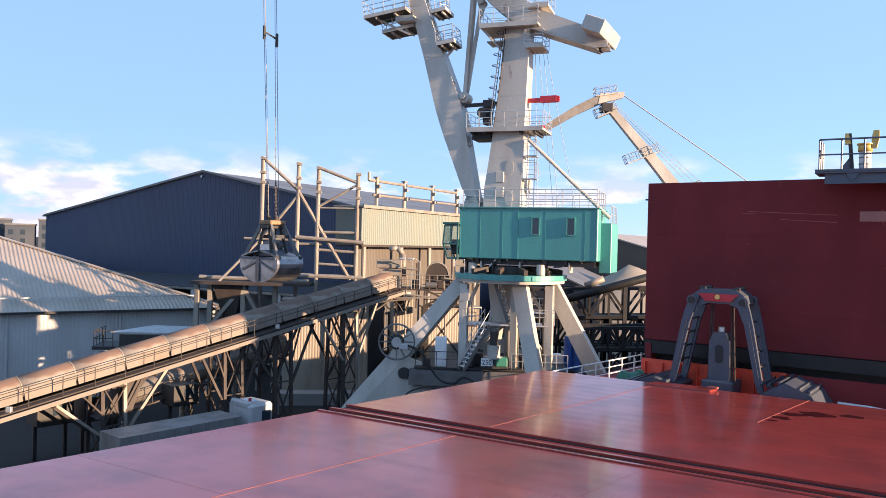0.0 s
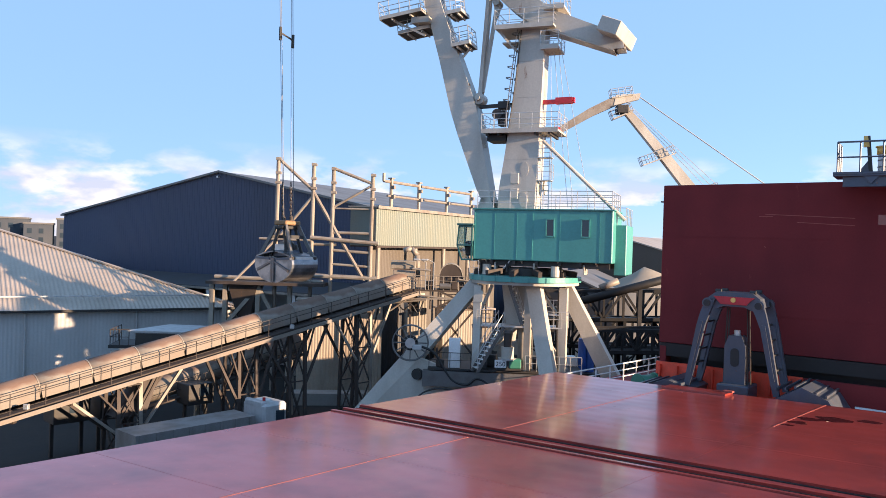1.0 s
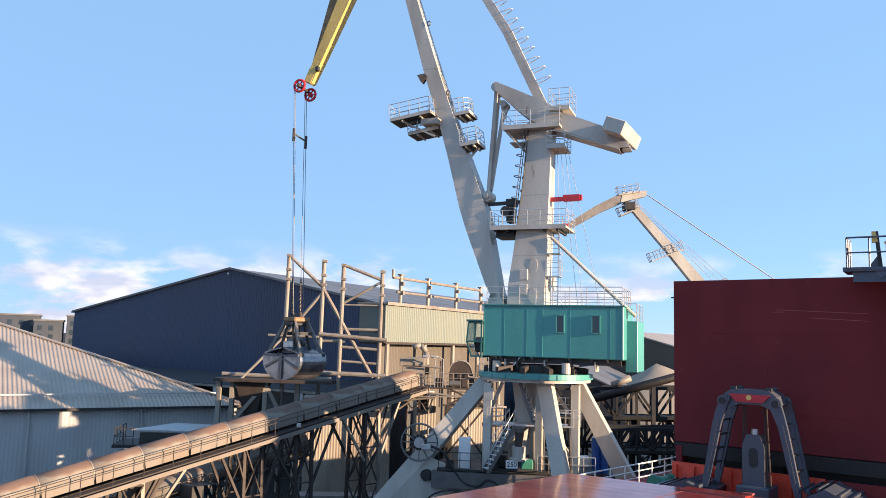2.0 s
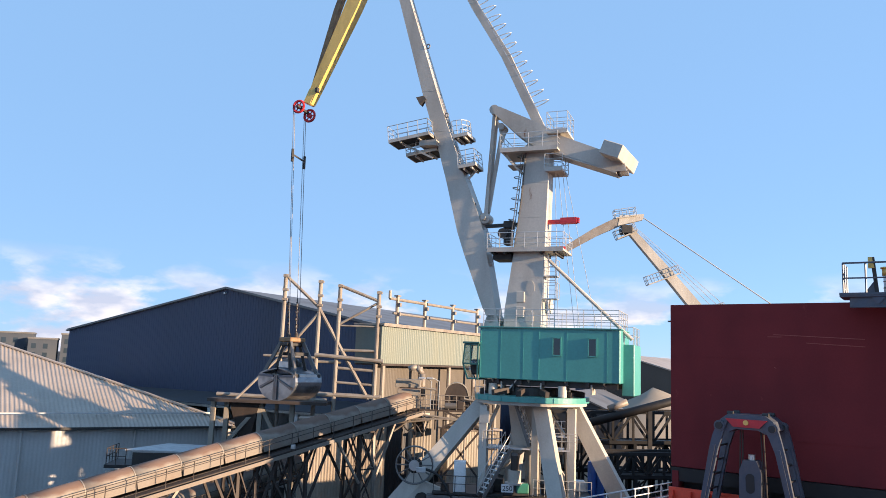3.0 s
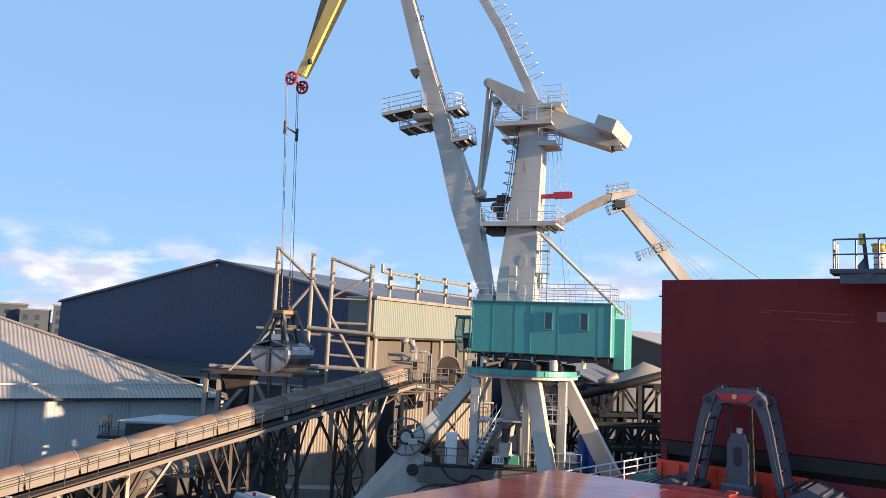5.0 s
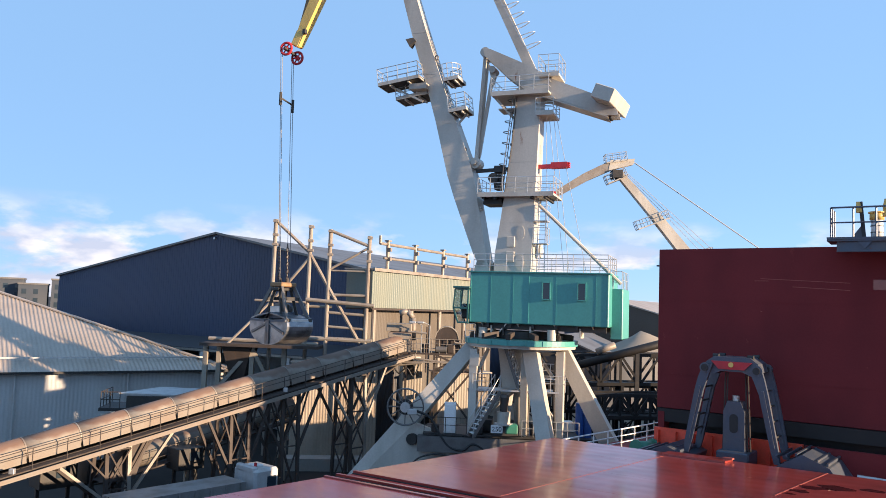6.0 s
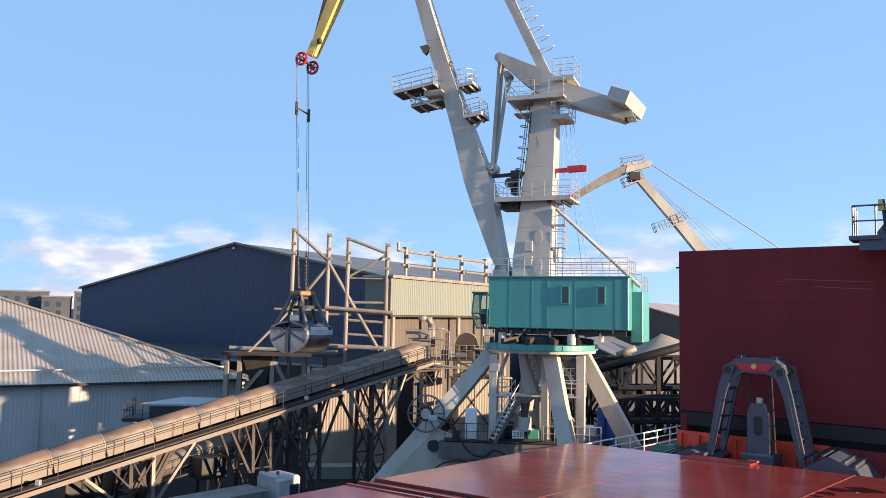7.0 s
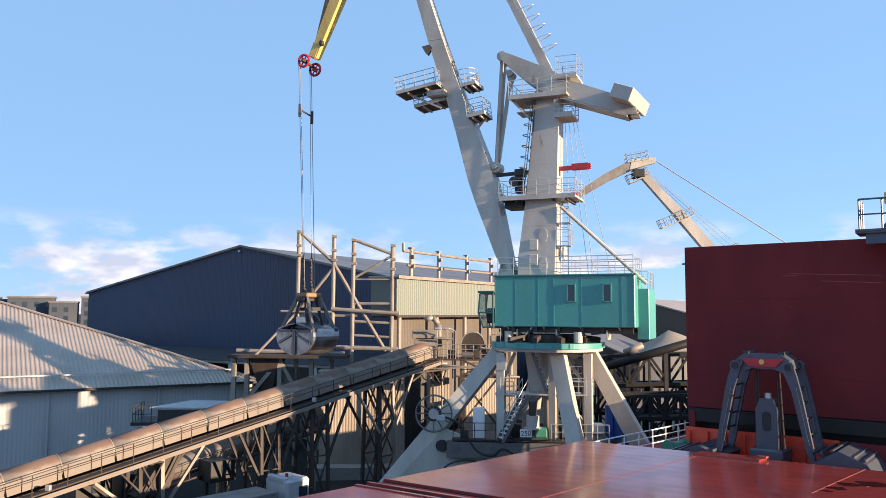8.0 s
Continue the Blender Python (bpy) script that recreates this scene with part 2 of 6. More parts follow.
# ---- mesh helpers ----
def part(name, bm, mat, parent=None, label="", smooth=False):
    me = bpy.data.meshes.new(name)
    bmesh.ops.recalc_face_normals(bm, faces=bm.faces)
    bm.to_mesh(me)
    bm.free()
    me.materials.append(mat)
    if smooth:
        for p in me.polygons:
            p.use_smooth = True
    ob = new(name, me)
    ob.parent = parent
    if label:
        ob["label"] = label
    return ob


def again(ob, m, parent=None):
    """The same mesh once more, at another pose."""
    o = new(ob.name.split(".")[0], ob.data)
    o.parent = parent or ob.parent
    o.matrix_basis = m
    return o


def thing(name, m, label, category, group="", kind=""):
    ob = new(name)
    ob.matrix_basis = m
    return tagged(ob, label, category, group, kind)


def box(bm, c, s, m=None, bevel=0.0):
    mat = Matrix.Translation(c) @ (m or Matrix()) @ Matrix.Diagonal((*s, 1))
    made = bmesh.ops.create_cube(bm, size=1, matrix=mat)["verts"]
    if bevel:
        es = list({e for v in made for e in v.link_edges})
        bmesh.ops.bevel(bm, geom=es, offset=bevel, segments=1, affect="EDGES")
    return bm


def basis(p, q, up=Z):
    x = (Vector(q) - Vector(p)).normalized()
    y = up.cross(x)
    if y.length < 1e-4:
        y = Vector((0, 1, 0)).cross(x)
    y.normalize()
    z = x.cross(y)
    return Matrix((x, y, z)).transposed().to_4x4()


def beam(bm, p, q, w, h=None, up=Z):
    p, q = Vector(p), Vector(q)
    return box(bm, (p + q) / 2, ((q - p).length, w, h or w), basis(p, q, up))


def tube(bm, p, q, r, seg=8, r2=None):
    p, q = Vector(p), Vector(q)
    m = Matrix.Translation((p + q) / 2) @ basis(p, q) @ Matrix.Rotation(radians(90), 4, "Y")
    bmesh.ops.create_cone(bm, cap_ends=True, segments=seg, radius1=r, radius2=r if r2 is None else r2, depth=(q - p).length, matrix=m)
    return bm


def plate(bm, pts, thick, side):
    """A flat plate: outline pts, thickened along the vector side."""
    d = Vector(side).normalized() * thick
    a = [bm.verts.new(Vector(p) - d / 2) for p in pts]
    b = [bm.verts.new(Vector(p) + d / 2) for p in pts]
    bm.faces.new(a[::-1])
    bm.faces.new(b)
    for i in range(len(a)):
        j = (i + 1) % len(a)
        bm.faces.new((a[i], a[j], b[j], b[i]))
    return bm


def girder(bm, sections):
    """A box girder through (centre, half-width vector, half-height vector) sections."""
    rings = []
    for c, w, h in sections:
        c, w, h = Vector(c), Vector(w), Vector(h)
        rings.append([bm.verts.new(c + sx * w + sz * h) for sx, sz in ((-1, -1), (1, -1), (1, 1), (-1, 1))])
    bm.faces.new(rings[0][::-1])
    bm.faces.new(rings[-1])
    for a, b in zip(rings, rings[1:]):
        for i in range(4):
            j = (i + 1) % 4
            bm.faces.new((a[i], a[j], b[j], b[i]))
    return bm


def B():
    return bmesh.new()


def corrugated(name, p, along, up_lines, pitch, depth, mat, parent=None, label="", thick=0.06):
    """A profiled sheet wall or roof slope from p: along is the run, up_lines(u) gives the bottom and top point offsets at fraction u."""
    p, along = Vector(p), Vector(along)
    lo, hi = up_lines(0.5)
    nrm = along.cross(Vector(hi) - Vector(lo)).normalized()
    count = max(4, int(along.length / pitch * 4))
    bm = B()
    prev = None
    for i in range(count + 1):
        u = i / count
        lo, hi = up_lines(u)
        off = nrm * (depth if i % 4 in (1, 2) else 0)
        base = p + along * u
        ring = [bm.verts.new(base + Vector(lo) + off), bm.verts.new(base + Vector(hi) + off),
                bm.verts.new(base + Vector(hi) - nrm * thick), bm.verts.new(base + Vector(lo) - nrm * thick)]
        if prev:
            for k in range(4):
                bm.faces.new((prev[k], ring[k], ring[(k + 1) % 4], prev[(k + 1) % 4]))
        else:
            bm.faces.new(ring)
        prev = ring
    bm.faces.new(prev[::-1])
    return part(name, bm, mat, parent, label)


def sweep(bm, pts, r, seg=6, closed=False):
    """One connected tube along a polyline."""
    pts = [Vector(p) for p in pts]
    n = len(pts)
    rings = []
    for k, p in enumerate(pts):
        a = pts[k - 1] if (k or closed) else p
        c = pts[(k + 1) % n] if (k < n - 1 or closed) else p
        m = basis(a, c)
        y, z = m.col[1].to_3d(), m.col[2].to_3d()
        rings.append([bm.verts.new(p + (y * math.cos(t) + z * math.sin(t)) * r) for t in [2 * math.pi * j / seg for j in range(seg)]])
    for k in range(n if closed else n - 1):
        a, c = rings[k], rings[(k + 1) % n]
        for j in range(seg):
            bm.faces.new((a[j], a[(j + 1) % seg], c[(j + 1) % seg], c[j]))
    if not closed:
        bm.faces.new(rings[0][::-1])
        bm.faces.new(rings[-1])
    return bm


def railing(parent, pts, height=1.1, gap=1.2, mat=None, r=0.03, name="railing", rails=(1.0, 0.52)):
    """A top rail through pts, with lower rails and posts as its parts."""
    pts = [Vector(p) for p in pts]
    rail = part(name, sweep(B(), [p + Z * height for p in pts], r, 5), mat or GALV, parent)
    for f in rails[1:]:
        part("mid_rail", sweep(B(), [p + Z * height * f for p in pts], r * 0.85, 5), mat or GALV, rail)
    post = None
    for k, (a, b) in enumerate(zip(pts, pts[1:])):
        count = max(1, round((b - a).length / gap))
        for i in range(count + (1 if k == len(pts) - 2 else 0)):
            at = a.lerp(b, i / count)
            if post is None:
                post = part("post", tube(B(), (0, 0, 0), (0, 0, height), r, 5), mat or GALV, rail)
                post.location = at
            else:
                again(post, Matrix.Translation(at), rail)
    return rail


def ladder(parent, p, q, width, side, mat=None, step=0.3, hoops=0, out=None, name="ladder", bulge=0.75):
    """A ladder from p to q with rungs, and safety hoops bulging along out."""
    p, q, side = Vector(p), Vector(q), Vector(side).normalized() * width / 2
    bm = B()
    for s in (-1, 1):
        beam(bm, p + side * s, q + side * s, 0.05, 0.05)
    n = int((q - p).length / step)
    for i in range(1, n):
        c = p.lerp(q, i / n)
        tube(bm, c - side, c + side, 0.018, 5)
    lad = part(name, bm, mat or GALV, parent)
    if hoops:
        out = Vector(out).normalized()
        for i in range(hoops):
            c = p.lerp(q, (i + 0.5) / hoops)
            hb = B()
            ring = [c + side * 1.4 * math.cos(a) + out * bulge * math.sin(a) for a in [math.pi * k / 8 for k in range(9)]]
            part("hoop", sweep(hb, ring, 0.032, 5), mat or GALV, lad)
    return lad


# ---- ground, water, quay ----
QUAY = pose(5.21, 39.47, 0, 0, 0, 48)  # x runs along the quay, y inland; z = 0 is the quay's top
def quay(x, y, z=0):
    return QUAY @ Vector((x, y, z))


bm = B()
box(bm, (0, 1502, -2), (3000, 3000, 4))
ground = part("ground", bm, GROUND)
ground.matrix_basis = QUAY
tagged(ground, "dark dusty asphalt quay ground beside the ship", "ground", kind="structure")
bm = B()
box(bm, (0, 0, -4), (3600, 3600, 2))
tagged(part("water", bm, WATER), "dark harbour water under the ship", "water", kind="structure")
bm = B()
box(bm, (0, 2.45, 0.02), (400, 0.8, 0.36), bevel=0.06)
kerb = part("quay_kerb", bm, CONCRETE)
kerb.matrix_basis = QUAY
tagged(kerb, "worn concrete kerb along the quay edge", "kerb", kind="structure")

NEAR = Matrix.Translation((0, 0, EYE)) @ Matrix.Scale(0.95, 4) @ Matrix.Translation((0, 0, -EYE))  # true size of the crane and the raised cover

# ---- the ship ----
HZ = 6.2  # top of the hatch covers
SHIP_M = pose(5.21, 39.47, 0)
U = Vector((0.669, 0.743, 0))      # forward along the hatch edge
V = Vector((0.853, -0.523, 0))     # across the ship
ship = thing("cargo_ship", SHIP_M, "bulk cargo ship with oxide red deck and hull at the quay", "ship")


def sp(u, v, z=0.0):
    return U * u + V * v + Z * z


def slab(bm, u0, u1, v0, v1, z0, z1):
    c = [(u0, v0), (u1, v0), (u1, v1), (u0, v1)]
    a = [bm.verts.new(sp(u, v, z0)) for u, v in c]
    b = [bm.verts.new(sp(u, v, z1)) for u, v in c]
    bm.faces.new(a[::-1])
    bm.faces.new(b)
    for i in range(4):
        j = (i + 1) % 4
        bm.faces.new((a[i], a[j], b[j], b[i]))
    return bm


DECK = 4.9
part("hull", slab(B(), -62, 60, -1.6, 28, -3.5, DECK - 0.05), SHIP, ship, "oxide red steel hull")
part("main_deck", slab(B(), -62, 60, -1.6, 28, DECK - 0.05, DECK), SHIP, ship)
part("bridge_house", slab(B(), -55, -36.3, 1.0, 27.0, DECK, 10.8), WHITE, ship, "white deckhouse under the viewpoint")
part("bridge_deck", slab(B(), -55.2, -36.2, 0.8, 27.2, 10.8, 10.9), GREEN, ship)
# unseen block behind the raised cover, added to shade the quay and annex foot
part("forward_coaming", slab(B(), 10.5, 52, 0.3, 25, DECK, 7.9), SHIP, ship)
part("hatch_coaming", slab(B(), -35.2, -0.25, 0.25, 21.5, DECK, HZ - 0.36), SHIP, ship)

# hatch cover panels, their joints and shallow ribs
def hatch_panel(u0, u1, v0, v1, seams):
    cover = thing("hatch_cover", SHIP_M, "glossy oxide red steel hatch cover panel with streaks", "hatch cover", "hatch covers of the closed hold")
    part("cover_body", slab(B(), u0 + 0.01, u1 - 0.01, v0 + 0.01, v1, HZ - 0.38, HZ - 0.03), HATCH, cover)
    cuts = [u0, *seams, u1]
    for a, b in zip(cuts, cuts[1:]):
        for c, d in ((v0, 6.0), (6.0, 12.3), (12.3, v1)):
            bm = slab(B(), a + 0.006, b - 0.006, c + 0.004, d - 0.004, HZ - 0.03, HZ)
            part("top_plate", bm, HATCH, cover)
    return cover


hatch_panel(-12.95, 0, 0, 22, (-9.7, -6.4, -3.1))
mid = hatch_panel(-28.0, -14.5, 0, 22, (-23.25, -18.4))
hatch_panel(-35.6, -28.3, 0, 22, (-32.0,))
for u in (-13.02, -13.85, -14.42):
    part("joint_bar", slab(B(), u - 0.07, u + 0.07, -0.02, 22.02, HZ - 0.1, HZ + 0.05), HATCH, mid, "raised joint bar with dark edge")
for u in (-13.4, -14.15):
    part("joint_gutter", slab(B(), u - 0.36, u + 0.3, 0.02, 22, HZ - 0.3, HZ - 0.06), SHIP, mid)
for u in (-13.13, -13.73, -13.97, -14.3):
    part("joint_seal", slab(B(), u - 0.035, u + 0.035, 0.02, 22, HZ - 0.08, HZ - 0.03), BLACK, mid, "black rubber seal")
railing(ship, [sp(1.0, -0.1, DECK), sp(26, -0.1, DECK)], 1.1, 1.5, WHITE, 0.04, rails=(1.0, 0.66, 0.33))

# the raised hatch cover standing on edge across the ship
PAN = NEAR @ pose(11.8, 45.0, 0, 0, 0, 90 - 125.7)
raised = thing("raised_hatch_cover", PAN, "oxide red folding hatch cover standing upright on the coaming", "hatch cover")
part("panel", box(B(), (8.5, 0.35, 11.77), (17, 0.7, 9.0), bevel=0.03), SHIP, raised)
part("seam", box(B(), (8.5, -0.004, 13.35), (17, 0.02, 0.035)), SHIP, raised)
part("lower_seam", box(B(), (8.5, -0.004, 9.2), (17, 0.02, 0.02)), SHIP, raised)
# wall under the raised cover, coloured near black for the shade there
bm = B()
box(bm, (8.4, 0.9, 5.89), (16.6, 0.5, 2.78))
part("coaming_wall", bm, SHADEBLACK, raised)

# ---- the slewing harbour crane ----
CR = pose(5.4, 52.0, 0, 0, 0, 161.0)  # x: the way the boom points, y: towards the ship, z up
crane = thing("harbour_crane", NEAR @ CR, "pale grey slewing harbour crane with teal machine house on a portal", "crane")
AX = 0.85  # slewing axis


def cw(x, y, z):
    """A world point in the crane's own axes."""
    return CR.inverted() @ Vector((x, y, z))


def disc(bm, c, r, h, seg=40, axis=Z):
    tube(bm, Vector(c) - axis * h / 2, Vector(c) + axis * h / 2, r, seg)
    return bm


# slewing ring and its support
part("slewing_ring", disc(B(), (AX, 0, 10.42), 3.75, 0.34, 64), TEAL, crane, "teal ring girder")
part("ring_flange", disc(B(), (AX, 0, 10.15), 3.6, 0.2, 64), CRANE, crane)
part("bearing_drum", disc(B(), (AX, 0, 10.85), 1.9, 0.5), DARK, crane)
for a in range(0, 360, 30):
    x, y = math.cos(radians(a)), math.sin(radians(a))
    part("roller_bracket", beam(B(), (AX + 2.2 * x, 2.2 * y, 10.9), (AX + 3.5 * x, 3.5 * y, 10.75), 0.25, 0.35), RUSTY, crane)

# portal legs, columns and the machinery deck between them
LEGS = [((1.4, 52.1, 9.95), (-6.0, 51.6, 0.9), 0.9, 1.25), ((7.25, 51.6, 9.95), (12.2, 51.9, 0.9), 0.9, 1.15),
        ((5.05, 50.0, 9.95), (6.45, 46.8, 0.9), 0.9, 0.95), ((4.2, 54.2, 9.95), (3.4, 58.6, 0.9), 0.9, 1.0)]
for top, foot, w, wide in LEGS:
    a, b = cw(*top), cw(*foot)
    d = (b - a).normalized()
    side = d.cross(Vector((0, 1, 0))).normalized()
    dep = d.cross(side).normalized()
    bm = B()
    girder(bm, [(a, side * w * 0.5, dep * 0.45), (b, side * wide * 0.5, dep * 0.55)])
    leg = part("leg", bm, CRANE, crane)
    part("bogie", box(B(), b + Vector((0, 0, -0.73)), (2.4, 0.7, 1.66), bevel=0.08), DARK, leg)
for x, y in ((1.48, 50.8), (7.0, 50.4)):
    a, b = cw(x, y, 9.9), cw(x, y, 3.9)
    part("column", beam(B(), a, b, 0.5, 0.5, Vector((1, 0, 0))), CRANE, crane)
# the plate gusset with its round hole at the land side foot
a, b, c = cw(-2.2, 51.2, 5.0), cw(-6.3, 51.0, 0.6), cw(0.6, 50.9, 0.8)
e = cw(0.6, 50.9, 4.0)
part("gusset_plate", plate(B(), [a, b, c, e], 0.3, (0, 1, 0)), CRANE, crane)
h = cw(-2.35, 50.98, 3.95)
# solid black disc gives the hole's inner darkness; the plate is uncut
part("access_hole", disc(B(), h + Vector((0, 0.02, 0)), 0.36, 0.36, 24, Vector((0, 1, 0))), BLACK, crane)
bm = B()
for p, q in ((cw(-2.0, 50.6, 3.8), cw(8.4, 50.1, 3.8)), (cw(0.6, 54.6, 3.8), cw(8.4, 54.0, 3.8))):
    beam(bm, p, q, 0.7, 1.0)
part("portal_girder", bm, DULLSTEEL, crane)
p, q = cw(-1.6, 52.4, 4.42), cw(8.4, 52.0, 4.42)
part("machinery_deck", beam(B(), p, q, 4.2, 0.12), DARK, crane)
railing(crane, [cw(-1.6, 50.3, 4.5), cw(1.1, 50.2, 4.5)], 1.0, 0.7, RUSTY, 0.025)
railing(crane, [cw(4.6, 50.0, 4.5), cw(8.2, 49.9, 4.5)], 1.0, 0.7, GALV, 0.025)
# inner platform, stairs and centre column
part("inner_platform", beam(B(), cw(1.4, 51.3, 7.3), cw(7.2, 50.9, 7.3), 1.5, 0.1), GALV, crane)
railing(crane, [cw(1.4, 50.5, 7.35), cw(2.6, 50.45, 7.35)], 1.0, 0.7, GALV, 0.025)
railing(crane, [cw(5.9, 50.2, 7.35), cw(7.3, 50.1, 7.35)], 1.0, 0.5, GALV, 0.025)
railing(crane, [cw(5.9, 50.5, 8.2), cw(7.3, 50.4, 8.2)], 0.9, 0.5, GALV, 0.025)
part("upper_step", beam(B(), cw(5.9, 50.7, 8.15), cw(7.3, 50.6, 8.15), 0.8, 0.08), GALV, crane)


def stair(p, q, width, name="stair"):
    p, q = Vector(p), Vector(q)
    side = (q - p).cross(Z).normalized() * width / 2
    bm = B()
    for s in (-1, 1):
        beam(bm, p + side * s, q + side * s, 0.06, 0.2)
    st = part(name, bm, DULLSTEEL, crane)
    n = int(abs(q.z - p.z) / 0.24)
    flat = Vector((q.x - p.x, q.y - p.y, 0)).normalized()
    step = None
    for i in range(1, n):
        c = p.lerp(q, i / n)
        if step is None:
            bm = B()
            beam(bm, -side, side, 0.24, 0.04)
            step = part("step", bm, WHITE if name == "stair" else GALV, st)
            step.location = c
        else:
            again(step, Matrix.Translation(c), st)
    bm = B()
    for s in (-1, 1):
        for f in (0.5, 1.0):
            tube(bm, p + side * s + Z * f, q + side * s + Z * f, 0.025, 5)
        for i in range(5):
            c = p.lerp(q, i / 4) + side * s
            tube(bm, c, c + Z, 0.022, 5)
    part("handrail", bm, GALV, st)


stair(cw(1.34, 49.5, 4.45), cw(3.0, 50.3, 7.3), 0.75)
stair(cw(4.45, 51.0, 7.4), cw(3.55, 51.2, 10.0), 0.7)
part("centre_column", tube(B(), cw(4.6, 52.4, 4.1), cw(4.6, 52.4, 9.9), 0.32, 20), CRANE, crane, "", True)
part("centre_shroud", girder(B(), [(cw(4.0, 52.3, 7.2), Vector((0.45, 0, 0)), Vector((0, 0.4, 0))), (cw(4.2, 52.3, 9.9), Vector((0.95, 0, 0)), Vector((0, 0.7, 0)))]), CRANE, crane)
bm = B()
for x0, x1, z0, z1 in ((1.3, 4.4, 4.6, 7.2), (7.3, 5.6, 7.4, 9.8)):
    tube(bm, cw(x0, 52.6, z0), cw(x1, 52.6, z1), 0.12, 8)
part("bracing", bm, CRANE, crane)

# machine house
HX0, HX1, HY0, HY1, HB, HT = -5.2, 3.85, -1.9, 2.2, 11.6, 14.9
part("house_body", box(B(), ((HX0 + HX1) / 2, (HY0 + HY1) / 2, (HB + HT) / 2), (HX1 - HX0, HY1 - HY0, HT - HB), bevel=0.05), TEAL, crane, "teal sheet steel machine house")
part("house_roof", box(B(), ((HX0 + HX1) / 2, (HY0 + HY1) / 2, HT + 0.03), (HX1 - HX0 + 0.12, HY1 - HY0 + 0.12, 0.06)), TEAL, crane)
for x in (-3.2, -1.9, -0.4, 1.1, 2.6):
    part("cross_beam", beam(B(), (x, HY1 - 0.1, HB - 0.12), (x, HY0, HB - 0.12), 0.18, 0.26), DARK, crane)
bm = B()
box(bm, ((HX0 + HX1) / 2, HY1 - 0.5, HB - 0.2), (HX1 - HX0 - 0.4, 0.2, 0.35))
box(bm, ((HX0 + HX1) / 2, HY0 + 0.5, HB - 0.2), (HX1 - HX0 - 0.4, 0.2, 0.35))
box(bm, (0.8, 0.1, HB - 0.22), (5.0, 2.2, 0.3))
part("underframe", bm, DARK, crane)
for x in (-0.12, HX1 - 0.08, HX0 + 0.08):
    part("house_seam", box(B(), (x, HY1 + 0.012, (HB + HT) / 2), (0.05, 0.03, HT - HB - 0.1)), TEAL, crane)
for x in (-1.26, -3.5):
    win = part("window", box(B(), (x, HY1 + 0.02, 13.76), (0.56, 0.06, 1.16)), TEAL, crane)
    bm = B()
    for dx, dz, sx, sz in ((-0.25, 0, 0.07, 1.16), (0.25, 0, 0.07, 1.16), (0, 0.55, 0.56, 0.07), (0, -0.55, 0.56, 0.07)):
        box(bm, (x + dx, HY1 + 0.06, 13.76 + dz), (sx, 0.07, sz))
    part("frame", bm, TEAL, win)
    part("pane", box(B(), (x, HY1 + 0.055, 13.76), (0.44, 0.02, 1.05)), GLASS, win)
part("rear_annex", box(B(), (-5.5, -0.95, 12.45), (0.75, 3.5, 3.2), bevel=0.04), TEAL, crane, "teal rear annex")
part("annex_neck", box(B(), (-5.2, 0.2, 12.9), (0.4, 1.0, 2.0)), TEAL, crane)
# operator's cab at the boom end
bm = B()
for x, y in ((3.9, 2.35), (4.9, 2.35), (3.9, 0.8), (4.9, 0.8)):
    x1 = x if x < 4.5 else 4.55
    beam(bm, (x1, y, 11.5), (x, y, 12.5), 0.09)
    beam(bm, (x, y, 12.5), (x - 0.1 * (x > 4.5), y, 13.75), 0.09)
for z, x in ((11.55, 4.55), (12.5, 4.9), (13.75, 4.8)):
    box(bm, ((3.86 + x) / 2, 1.57, z), (x - 3.86, 1.65, 0.1))
beam(bm, (4.4, 2.36, 12.5), (4.4, 2.36, 13.75), 0.06)
cab = part("operator_cab", bm, DARKTEAL, crane, "glazed operator's cab in dark teal frame")
part("cab_roof", box(B(), (4.35, 1.57, 13.86), (1.15, 1.8, 0.14), bevel=0.03), DARKTEAL, cab)
part("pane", box(B(), (4.35, 2.34, 13.1), (0.9, 0.02, 1.15)), CABGLASS, cab)
part("pane", plate(B(), [(4.9, 0.85, 12.55), (4.9, 2.3, 12.55), (4.8, 2.3, 13.7), (4.8, 0.85, 13.7)], 0.02, (1, 0, 0)), CABGLASS, cab)
part("pane", plate(B(), [(4.57, 0.85, 11.6), (4.57, 2.3, 11.6), (4.89, 2.3, 12.45), (4.89, 0.85, 12.45)], 0.02, (1, 0, 0)), CABGLASS, cab)
part("seat", box(B(), (4.25, 1.6, 12.3), (0.5, 0.55, 1.0), bevel=0.08), BLACK, cab)
for x in (-4.4, -1.9, 0.9, 2.4):
    part("sheet_joint", box(B(), (x, HY1 + 0.006, (HB + HT) / 2), (0.02, 0.016, HT - HB - 0.12)), TEAL, crane)
part("drip_rail", box(B(), ((HX0 + HX1) / 2, HY1 + 0.05, HT - 0.02), (HX1 - HX0 + 0.1, 0.07, 0.06)), DARKTEAL, crane)
for x in (3.0, 0.6, -1.8, -4.2):
    part("floor_bracket", plate(B(), [(x, HY1 + 0.02, HB), (x, HY1 - 0.9, HB), (x, HY1 - 0.9, HB - 0.42)], 0.08, (1, 0, 0)), CRANE, crane)
# roof railing
railing(crane, [(HX1 - 0.2, HY1 - 0.1, HT + 0.05), (HX0 + 0.1, HY1 - 0.1, HT + 0.05), (HX0 + 0.1, HY0 + 0.1, HT + 0.05), (HX1 - 0.2, HY0 + 0.1, HT + 0.05)], 1.15, 1.1, GALV, 0.028, rails=(1, 0.66, 0.33))
